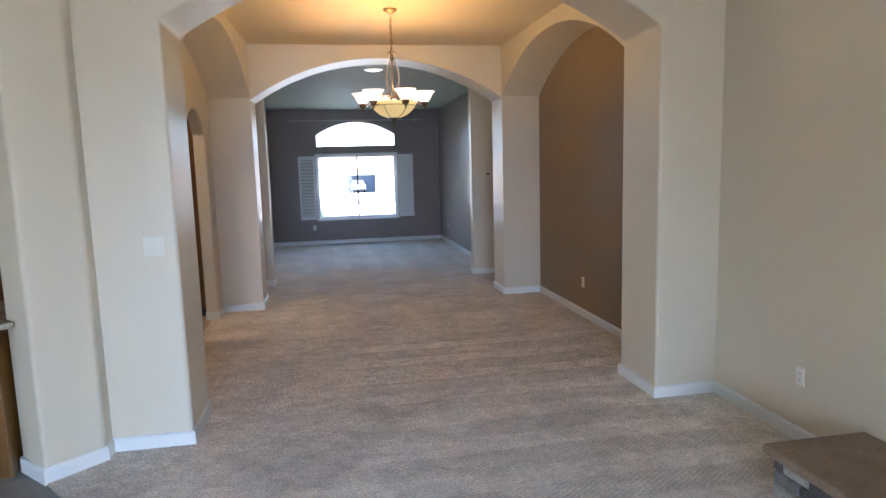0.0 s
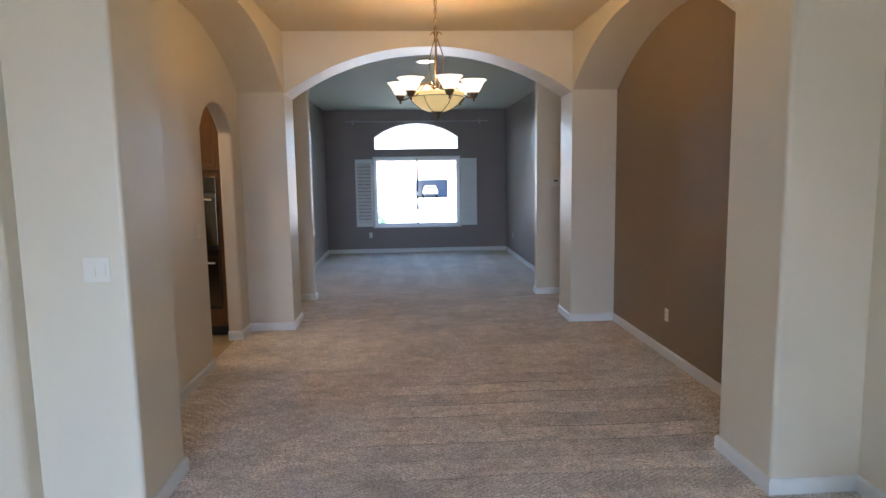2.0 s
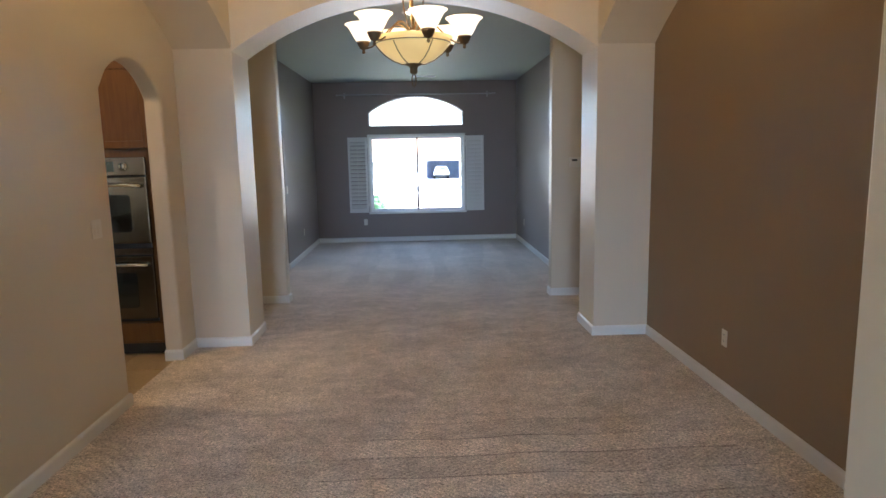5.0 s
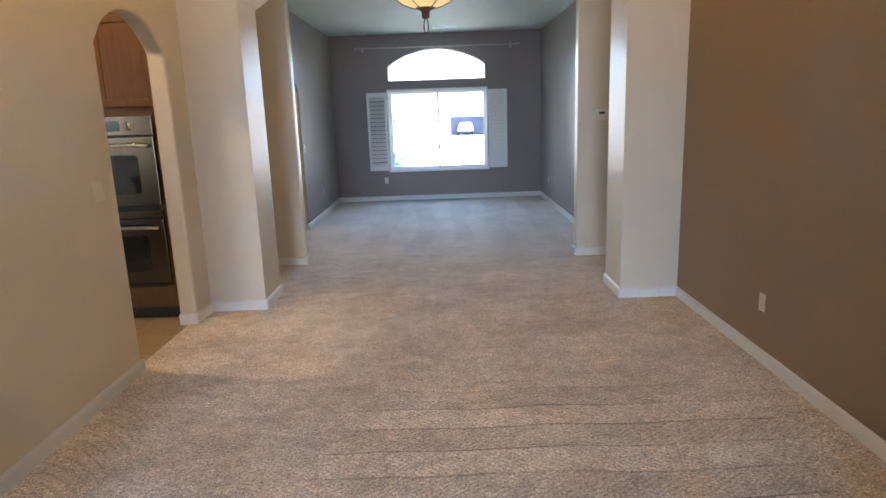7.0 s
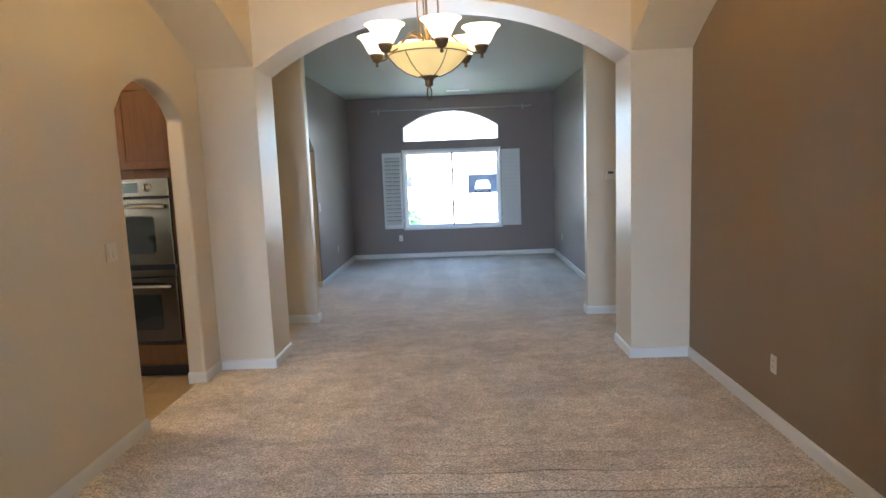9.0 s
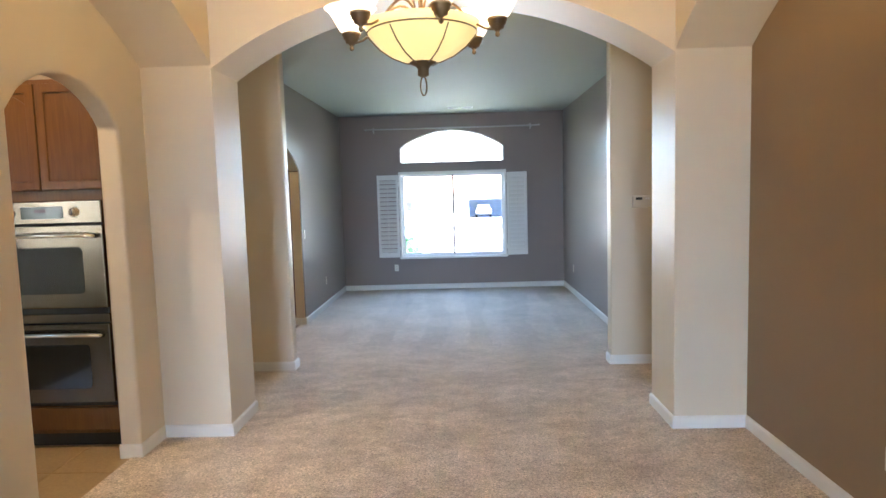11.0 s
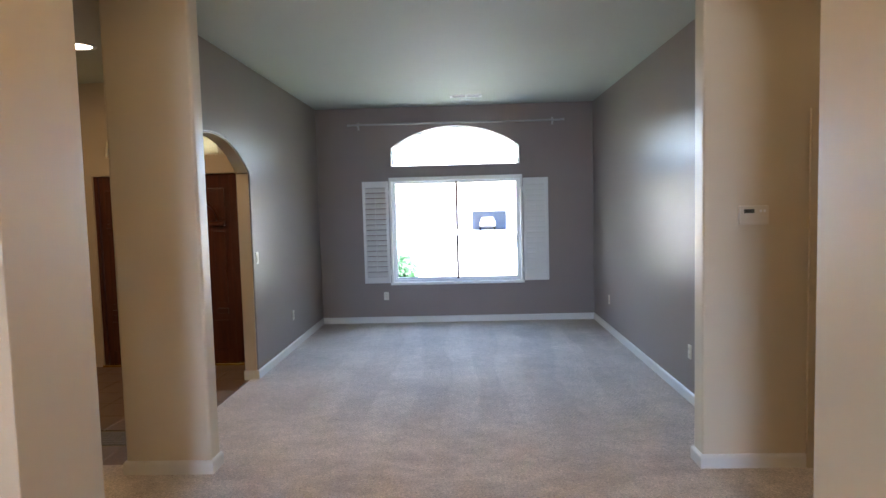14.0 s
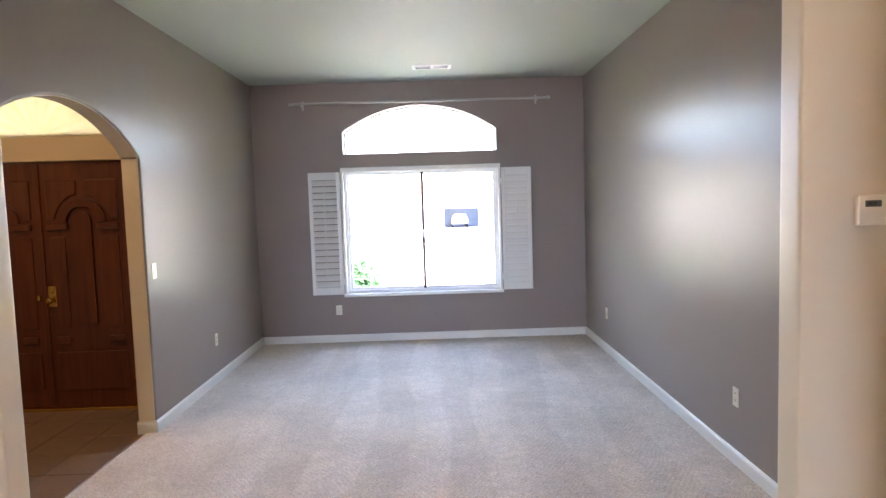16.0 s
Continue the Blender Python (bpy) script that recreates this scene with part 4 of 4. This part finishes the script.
bowl_prof = [(0.020, cz(2.158)), (0.065, cz(2.164)), (0.118, cz(2.186)), (0.168, cz(2.222)), (0.208, cz(2.268)), (0.226, cz(2.305)), (0.220, cz(2.305)), (0.202, cz(2.271)), (0.162, cz(2.227)), (0.112, cz(2.192)), (0.02, cz(2.166))]
part("bowl", lathe(bmesh.new(), bowl_prof, n=48), BOWL, ch, "glowing amber glass bowl", smooth=True)
for k in range(3):
    a = radians(150 + 120 * k)
    part("bulb", lathe(bmesh.new(), [(0.001, cz(2.335)), (0.018, cz(2.330)), (0.029, cz(2.310)), (0.028, cz(2.290)), (0.016, cz(2.262)), (0.013, cz(2.235)), (0.001, cz(2.234))], (0.085 * math.cos(a), 0.085 * math.sin(a), 0), 16), SHADE, ch, "glowing frosted bulb", smooth=True)
part("lower_ring", tube(bmesh.new(), [(0.214 * math.cos(2 * math.pi * k / 48), 0.214 * math.sin(2 * math.pi * k / 48), cz(2.272)) for k in range(48)], 0.0032, 6, True), BRONZE, ch, smooth=True)
for k in range(6):
    a = radians(-60 + 60 * k)
    pts = [((r + 0.004) * math.cos(a), (r + 0.004) * math.sin(a), zz - 0.003) for r, zz in bowl_prof[:5]]
    part("bowl_rib", tube(bmesh.new(), pts, 0.0028, 6), BRONZE, ch, smooth=True)
part("finial", lathe(bmesh.new(), [(0.001, cz(2.173)), (0.055, cz(2.168)), (0.052, cz(2.158)), (0.03, cz(2.148)), (0.022, cz(2.138)), (0.022, cz(2.113)), (0.012, cz(2.106)), (0.001, cz(2.104))], n=20), BRONZE, ch, smooth=True)
part("pull_ring", tube(bmesh.new(), [(0.012 * math.cos(2 * math.pi * k / 20), 0, cz(2.072) + 0.036 * math.sin(2 * math.pi * k / 20)) for k in range(20)], 0.0032, 6, True), BRONZE, ch, smooth=True)
for k in range(6):
    a = radians(-74 + 60 * k)
    c, s = math.cos(a), math.sin(a)
    pts = []
    for j in range(13):
        u = j / 12
        r = 0.02 + 0.275 * u
        zz = 2.335 + 0.085 * math.sin(math.pi * min(1, u * 1.45)) * (1 - u) - 0.095 * u * u + 0.02 * max(0, u - 0.85) / 0.15
        pts.append((r * c, r * s, cz(zz)))
    part("arm", tube(bmesh.new(), pts, 0.0048, 8), BRONZE, ch, smooth=True)
    bx, by = 0.297 * c, 0.297 * s
    part("cup", lathe(bmesh.new(), [(0.001, cz(2.232)), (0.008, cz(2.236)), (0.010, cz(2.244)), (0.006, cz(2.250)), (0.012, cz(2.258)), (0.024, cz(2.263)), (0.026, cz(2.274)), (0.033, cz(2.279)), (0.033, cz(2.288)), (0.038, cz(2.292)), (0.038, cz(2.302)), (0.001, cz(2.302))], (bx, by, 0), 16), BRONZE, ch, smooth=True)
    shade = [(0.036, cz(2.300)), (0.047, cz(2.314)), (0.060, cz(2.336)), (0.072, cz(2.360)), (0.087, cz(2.383)), (0.104, cz(2.397)), (0.100, cz(2.399)), (0.083, cz(2.386)), (0.068, cz(2.362)), (0.056, cz(2.338)), (0.042, cz(2.316))]
    part("shade", lathe(bmesh.new(), shade, (bx, by, 0), 28), SHADE, ch, "glowing frosted glass bell shade", smooth=True)
    lamp("chandelier_bulb", "POINT", Matrix.Translation((CHX + bx, CHY + by, 2.405)), BULB, WARM, 0.03)

# ---- kitchen ----
OX0, OX1, OY, OB = -2.955, -2.030, 7.295, 7.868
cab = thing("oven_cabinet", ((OX0 + OX1) / 2, OY, 0), "tall honey oak oven cabinet with raised-panel doors", "cabinet")
wpart("body", slab(bmesh.new(), rect(OX0, OX1, 0.10, 2.46), "y", OY + 0.004, OB, [rect(OX0 + 0.08, OX1 - 0.08, 0.31, 1.665)]), OAK, cab, bevel=0.003)
wpart("toe_kick", boxed(OX0 + 0.01, OX1 - 0.01, OY + 0.07, OB - 0.01, -0.008, 0.10), BLACK, cab)
wpart("back_panel", boxed(OX0 + 0.02, OX1 - 0.02, OB - 0.012, OB - 0.002, 0.12, 2.44), OAK, cab)
wpart("drawer_front", boxed(OX0 + 0.025, OX1 - 0.025, OY - 0.018, OY + 0.003, 0.125, 0.285), OAK, cab, bevel=0.006)
MIDX = (OX0 + OX1) / 2
for x0, x1, hinge in ((OX0 + 0.02, MIDX - 0.004, -1), (MIDX + 0.004, OX1 - 0.02, 1)):
    z0, z1 = 1.745, 2.43
    s = 0.058
    d = wpart("door", ring(rect(x0, x1, z0, z1), rect(x0 + s, x1 - s, z0 + s, z1 - s), OY - 0.020, OY + 0.002), OAK, cab, bevel=0.005)
    top = arc(x0 + s + 0.002, x1 - s - 0.002, z1 - s - 0.075, z1 - s - 0.004, 12)
    part("raised_panel", slab(bmesh.new(), [(x0 + s + 0.002, z0 + s + 0.002), (x1 - s - 0.002, z0 + s + 0.002)] + list(reversed(top)), "y", OY - 0.015, OY - 0.002), OAK, d, bevel=0.010)
    part("backing", boxed(x0 + s - 0.004, x1 - s + 0.004, OY - 0.006, OY + 0.001, z0 + s - 0.004, z1 - s + 0.004), OAK, d)
    hx = x1 + 0.002 if hinge > 0 else x0 - 0.002
    for z in (1.84, 2.33):
        part("hinge", boxed(hx - 0.005, hx + 0.005, OY - 0.024, OY - 0.016, z - 0.025, z + 0.025), BRASS, d)

ov = thing("double_oven", (MIDX, OY, 0.31), "stainless steel double wall oven with dark glass doors", "oven")
VX0, VX1 = OX0 + 0.082, OX1 - 0.082
wpart("carcass", boxed(VX0, VX1, OY + 0.002, OB - 0.03, 0.312, 1.663), BLACK, ov)
wpart("control_panel", boxed(VX0 - 0.012, VX1 + 0.012, OY - 0.030, OY + 0.001, 1.525, 1.675), STEEL, ov, bevel=0.006)
wpart("display", boxed(MIDX - 0.14, MIDX + 0.14, OY - 0.033, OY - 0.029, 1.560, 1.640), mat("oven_display", (0.05, 0.07, 0.065), 0.15), ov, "dark display window")
wpart("digits", boxed(MIDX - 0.05, MIDX + 0.03, OY - 0.0345, OY - 0.0325, 1.600, 1.622), DARK, ov)
for dx in (-0.215, 0.215):
    kn = lathe(bmesh.new(), [(0.034, 0), (0.034, 0.004), (0.026, 0.006), (0.024, 0.026), (0.021, 0.029), (0.001, 0.030)], n=22)
    bmesh.ops.transform(kn, matrix=pose(MIDX + dx, OY - 0.029, 1.600, 90, 0, 0), verts=kn.verts)
    kb = wpart("knob", kn, CHROME, ov, "steel knob", smooth=True)
    part("grip", boxed(MIDX + dx - 0.004, MIDX + dx + 0.004, OY - 0.064, OY - 0.058, 1.580, 1.620), BLACK, kb)
for z0, z1, gz0, gz1 in ((0.965, 1.515, 1.062, 1.370), (0.325, 0.860, 0.42, 0.72)):
    d = wpart("oven_door", boxed(VX0 - 0.012, VX1 + 0.012, OY - 0.036, OY + 0.001, z0, z1), STEEL, ov, bevel=0.007)
    corners = []
    for cx, cz0, a0 in ((MIDX + 0.22, gz0 + 0.03, -90), (MIDX + 0.22, gz1 - 0.03, 0), (MIDX - 0.22, gz1 - 0.03, 90), (MIDX - 0.22, gz0 + 0.03, 180)):
        corners += [(cx + 0.03 * math.cos(radians(a0 + 18 * q)), cz0 + 0.03 * math.sin(radians(a0 + 18 * q))) for q in range(6)]
    g = slab(bmesh.new(), corners, "y", OY - 0.0385, OY - 0.034)
    part("door_glass", g, BLACKGLASS, d, "black oven glass")
    hz = z1 - 0.075
    part("handle", tube(bmesh.new(), [(VX0 + 0.03, OY - 0.034, hz), (VX0 + 0.035, OY - 0.075, hz + 0.004), (VX0 + 0.12, OY - 0.092, hz + 0.010), (MIDX, OY - 0.098, hz + 0.014), (VX1 - 0.12, OY - 0.092, hz + 0.010), (VX1 - 0.035, OY - 0.075, hz + 0.004), (VX1 - 0.03, OY - 0.034, hz)], 0.015, 10), CHROME, d, "polished tubular handle", smooth=True)
wpart("vent_strip", boxed(VX0 - 0.010, VX1 + 0.010, OY - 0.022, OY + 0.001, 0.866, 0.925), STEEL, ov, bevel=0.003)
# black strip standing in for the shade in the gap below the upper door
wpart("gap_shade_strip", boxed(VX0, VX1, OY - 0.012, OY + 0.001, 0.925, 0.966), BLACK, ov)
wpart("vent_strip", boxed(VX0 - 0.010, VX1 + 0.010, OY - 0.016, OY + 0.001, 0.298, 0.322), BLACK, ov, bevel=0.002)


# cabinets along the kitchen's end wall


def base_unit(x0, x1):
    t = thing("base_cabinet", ((x0 + x1) / 2, OY, 0), "honey oak base cabinet with a raised-panel door", "cabinet", "kitchen base cabinets")
    wpart("body", boxed(x0 + 0.001, x1 - 0.001, OY + 0.02, OB, 0.10, 0.872), OAK, t, bevel=0.003)
    wpart("toe_kick", boxed(x0 + 0.002, x1 - 0.002, OY + 0.08, OB - 0.01, -0.008, 0.10), BLACK, t)
    wpart("drawer_front", boxed(x0 + 0.02, x1 - 0.02, OY, OY + 0.019, 0.70, 0.85), OAK, t, bevel=0.006)
    d = wpart("door", ring(rect(x0 + 0.02, x1 - 0.02, 0.13, 0.68), rect(x0 + 0.08, x1 - 0.08, 0.19, 0.62), OY, OY + 0.019), OAK, t, bevel=0.005)
    part("raised_panel", boxed(x0 + 0.085, x1 - 0.085, OY + 0.004, OY + 0.018, 0.195, 0.615), OAK, d, bevel=0.008)


def wall_unit(x0, x1):
    t = thing("wall_cabinet", ((x0 + x1) / 2, OB, 1.46), "honey oak wall cabinet with a raised-panel door", "cabinet", "kitchen wall cabinets")
    wpart("body", boxed(x0 + 0.001, x1 - 0.001, OB - 0.32, OB, 1.46, 2.43), OAK, t, bevel=0.003)
    d = wpart("door", ring(rect(x0 + 0.02, x1 - 0.02, 1.48, 2.41), rect(x0 + 0.08, x1 - 0.08, 1.54, 2.35), OB - 0.341, OB - 0.321), OAK, t, bevel=0.005)
    part("raised_panel", boxed(x0 + 0.085, x1 - 0.085, OB - 0.337, OB - 0.322, 1.545, 2.345), OAK, d, bevel=0.008)


for i in range(5):
    base_unit(-5.96 + i * 0.6, -5.36 + i * 0.6)
    wall_unit(-5.96 + i * 0.6, -5.36 + i * 0.6)
kt = thing("worktop", (-4.46, 7.55, 0.875), "speckled brown granite worktop along the kitchen wall", "worktop")
wpart("slab", boxed(-5.98, -2.958, OY - 0.02, OB, 0.876, 0.914), GRANITE, kt, bevel=0.006)
wpart("upstand", boxed(-5.98, -2.958, OB - 0.02, OB - 0.0005, 0.9145, 1.02), GRANITE, kt, bevel=0.004)
hob = thing("cooktop", (-4.7, 7.55, 0.915), "black glass cooktop set on the granite worktop", "cooktop")
wpart("glass_plate", boxed(-5.12, -4.34, OY + 0.06, OB - 0.07, 0.9145, 0.924), BLACKGLASS, hob, bevel=0.003)
for x, y in ((-4.92, 7.45), (-4.54, 7.45), (-4.92, 7.68), (-4.54, 7.68)):
    wpart("burner", lathe(bmesh.new(), [(0.001, 0.014), (0.05, 0.014), (0.055, 0.008), (0.09, 0.006), (0.09, 0.0)], (x, y, 0.924), 20), BLACK, hob)

# counter end beside the angled column
ctr = thing("bar_cabinet", (-3.1, 3.7, 0), "oak base cabinet with a plain end panel", "cabinet")
wpart("body", boxed(-3.9, -2.39, 3.40, 4.0, 0.0, 0.872), OAK, ctr, bevel=0.004)
wpart("edge_band", boxed(-3.92, -2.385, 3.37, 4.02, 0.832, 0.874), OAK, ctr, bevel=0.006)
wt = thing("worktop", (-3.1, 3.7, 0.875), "speckled brown granite worktop with an oak edge", "worktop")
wpart("slab", slab(bmesh.new(), [(-3.95, 3.33), (-2.31, 3.33), (-2.275, 3.36), (-2.275, 3.39), (-2.385, 3.50), (-2.385, 4.05), (-3.95, 4.05)], "z", 0.876, 0.912), GRANITE, wt, bevel=0.010, segments=3)

# ---- hearth ----
random.seed(5)
hearth = thing("stone_hearth", (1.87, 1.35, 0), "low ledge-stone hearth with a brown flagstone top", "hearth")
wpart("core", boxed(1.63, DR, 0.37, 2.27, -0.02, 0.205), MORTAR, hearth)
wpart("top_slab", boxed(1.56, DR + 0.001, 1.32, 2.335, 0.206, 0.258), SLATE, hearth, "brown flagstone slab", bevel=0.012)
wpart("top_slab", boxed(1.565, DR + 0.001, 0.35, 1.312, 0.206, 0.256), SLATE, hearth, "brown flagstone slab", bevel=0.012)


def rubble(x0, x1, y0, y1, z0, z1):
    b = boxed(x0, x1, y0, y1, z0, z1)
    for v in b.verts:
        v.co += Vector((random.uniform(-0.008, 0.008), random.uniform(-0.008, 0.008), random.uniform(-0.006, 0.006)))
    bmesh.ops.bevel(b, geom=list(b.edges), offset=0.009, segments=1, affect="EDGES")
    wpart("stone", b, random.choice((STONE, STONE, STONE_PALE, STONE_DARK, STONE_DARK)), hearth)


zz = 0.0
while zz < 0.19:
    hh = min(random.uniform(0.055, 0.08), 0.204 - zz)
    y = 0.38
    while y < 2.26:
        w = random.uniform(0.10, 0.24)
        rubble(1.595 - random.uniform(0, 0.012), 1.66, y, min(y + w, 2.29), zz + 0.004, zz + hh - 0.004)
        y += w + 0.008
    x = 1.62
    while x < DR - 0.03:
        w = random.uniform(0.10, 0.2)
        rubble(x, min(x + w, DR - 0.004), 2.24, 2.300 + random.uniform(0, 0.012), zz + 0.004, zz + hh - 0.004)
        x += w + 0.008
    zz += hh

# mosaic strip across the entry tiles
strip = structure("floor_mosaic", boxed(-3.88, -1.886, 9.575, 9.895, -0.03, -0.014), GROUT, "grout bed of the mosaic border", "tile floor")
me = None
for i in range(46):
    for j in range(6):
        if me is None:
            b = boxed(0.0015, 0.0405, 0.0015, 0.0405, -0.018, -0.008)
            bmesh.ops.recalc_face_normals(b, faces=b.faces)
            me = bpy.data.meshes.new("mosaic_tile")
            b.to_mesh(me)
            b.free()
            me.materials.append(MOSAIC)
        o = new("mosaic_tile", me)
        o.parent = strip
        o.location = (-3.87 + i * 0.043, 9.606 + j * 0.043, 0)

# ---- outside ----
GROUND = -1.25
profile = [(-600, -0.16), (22, -0.16), (46, GROUND), (900, GROUND), (900, -2.2), (-600, -2.2)]
structure("ground", slab(bmesh.new(), profile, "x", -600, 600), CONCRETE, "pale sunlit concrete falling gently to the street", "ground")
structure("road", boxed(-300, 300, 50, 59, GROUND - 0.02, GROUND + 0.006), ASPHALT, "asphalt street", "road")
structure("pavement", boxed(-300, 300, 47.2, 49.9, GROUND - 0.02, GROUND + 0.10), CONCRETE, "pale concrete pavement", "pavement", 0.02)
structure("lawn", boxed(-12, -1.2, 14.9, 21.9, -0.18, -0.14), LAWN, "sunlit front lawn", "lawn")
structure("lawn", boxed(1.3, 12, 14.9, 21.9, -0.18, -0.14), LAWN, "sunlit front lawn", "lawn")

bush = thing("bush", (-1.06, 17.6, -0.16), "rounded green garden bush in sunlight", "bush")
random.seed(9)
b = bmesh.new()
for k in range(9):
    a = 2 * math.pi * k / 9
    r = random.uniform(0.15, 0.3)
    tube(b, [(0.03 * math.cos(a), 0.03 * math.sin(a), 0.0), (0.4 * r * math.cos(a), 0.4 * r * math.sin(a), 0.3), (r * math.cos(a), r * math.sin(a), random.uniform(0.5, 0.7))], 0.010, 5)
part("stems", b, TWIG, bush)
b = bmesh.new()
for k in range(5600):
    d = Vector((random.gauss(0, 1), random.gauss(0, 1), random.gauss(0, 1))).normalized()
    rad = random.uniform(0.55, 1.0) ** 0.5 * (1 + 0.22 * noise.noise(d * 2.3))
    p = Vector((d.x * 0.34 * rad, d.y * 0.34 * rad, 0.46 + d.z * 0.36 * rad))
    u = Vector((random.uniform(-1, 1), random.uniform(-1, 1), random.uniform(-0.5, 1))).normalized()
    w = u.orthogonal().normalized()
    ln = random.uniform(0.035, 0.062)
    vs = [b.verts.new(p + q) for q in (-u * ln, w * ln * 0.42, u * ln, -w * ln * 0.42)]
    b.faces.new(vs)
part("leaves", b, LEAF, bush)

HY0 = 74.0
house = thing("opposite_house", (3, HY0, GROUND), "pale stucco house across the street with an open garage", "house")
GAX0, GAX1, GAZ1 = 1.10, 4.87, 0.90
EAVES = GROUND + 2.9
wpart("wall", slab(bmesh.new(), rect(-9, 14, GROUND - 0.1, EAVES), "y", HY0, HY0 + 0.3, [rect(GAX0, GAX1, GROUND + 0.02, GAZ1), rect(-6, -4, GROUND + 0.9, GROUND + 2.2), rect(7.5, 10, GROUND + 0.9, GROUND + 2.2)]), STUCCO, house)
wpart("garage_room", slab(bmesh.new(), [(GAX0 - 0.4, HY0 + 0.31), (GAX0 - 0.4, HY0 + 6), (GAX1 + 0.4, HY0 + 6), (GAX1 + 0.4, HY0 + 0.31), (GAX1 + 0.6, HY0 + 0.31), (GAX1 + 0.6, HY0 + 6.2), (GAX0 - 0.6, HY0 + 6.2), (GAX0 - 0.6, HY0 + 0.31)], "z", GROUND - 0.05, EAVES - 0.3), GARAGE_DARK, house, "open shaded garage")
wpart("garage_floor", boxed(GAX0 - 0.4, GAX1 + 0.4, HY0 + 0.05, HY0 + 6, GROUND - 0.02, GROUND + 0.015), GARAGE_DARK, house)
wpart("garage_ceiling", boxed(GAX0 - 0.6, GAX1 + 0.6, HY0 + 0.31, HY0 + 6.2, EAVES - 0.29, EAVES - 0.2), GARAGE_DARK, house)
for x0, x1 in ((-6, -4), (7.5, 10)):
    wd = wpart("window", ring(rect(x0, x1, GROUND + 0.9, GROUND + 2.2), rect(x0 + 0.08, x1 - 0.08, GROUND + 0.98, GROUND + 2.12), HY0 - 0.03, HY0 + 0.1), VINYL, house)
    part("pane", boxed(x0 + 0.08, x1 - 0.08, HY0 + 0.05, HY0 + 0.07, GROUND + 0.98, GROUND + 2.12), BLACKGLASS, wd)
wpart("roof", slab(bmesh.new(), [(HY0 - 0.8, EAVES - 0.05), (HY0 + 11, EAVES - 0.05), (HY0 + 5.1, EAVES + 2.4)], "x", -9.6, 14.6), ROOF, house)
wpart("side_wall", boxed(-9, -8.7, HY0 + 0.31, HY0 + 10, GROUND - 0.05, EAVES - 0.06), STUCCO, house)
wpart("side_wall", boxed(13.7, 14, HY0 + 0.31, HY0 + 10, GROUND - 0.05, EAVES - 0.06), STUCCO, house)

CARX, CARY, CARZ = 2.85, HY0 + 0.75, GROUND + 0.015
car = thing("parked_car", (CARX, CARY + 2, CARZ), "white hatchback parked at the mouth of the open garage", "car")
b = slab(bmesh.new(), [(CARX + u, CARZ + v) for u, v in ((-0.86, 0.36), (0.86, 0.36), (0.92, 0.62), (0.88, 0.92), (0.80, 1.0), (0.64, 1.46), (-0.64, 1.46), (-0.80, 1.0), (-0.88, 0.92), (-0.92, 0.62))], "y", CARY, CARY + 4.0)
wpart("body", b, CARWHITE, car, bevel=0.08, segments=3)
wpart("rear_window", boxed(CARX - 0.60, CARX + 0.60, CARY - 0.03, CARY + 0.03, CARZ + 1.08, CARZ + 1.34), LCD, car, "dark tinted rear window", bevel=0.02)
wpart("bumper", boxed(CARX - 0.88, CARX + 0.88, CARY - 0.09, CARY + 0.06, CARZ + 0.30, CARZ + 0.50), BLACK, car, bevel=0.03)
for x in (-0.76, 0.76):
    wpart("tail_light", boxed(CARX + x - 0.09, CARX + x + 0.09, CARY - 0.03, CARY + 0.04, CARZ + 0.72, CARZ + 0.92), CHROME, car, bevel=0.02)
for x in (-0.89, 0.72):
    for y in (0.75, 3.3):
        k = lathe(bmesh.new(), [(0.001, 0), (0.27, 0.0), (0.31, 0.03), (0.31, 0.15), (0.27, 0.18), (0.001, 0.18)], n=20)
        bmesh.ops.transform(k, matrix=pose(CARX + x, CARY + y, CARZ + 0.31, 0, 90, 0), verts=k.verts)
        wpart("wheel", k, TYRE, car)
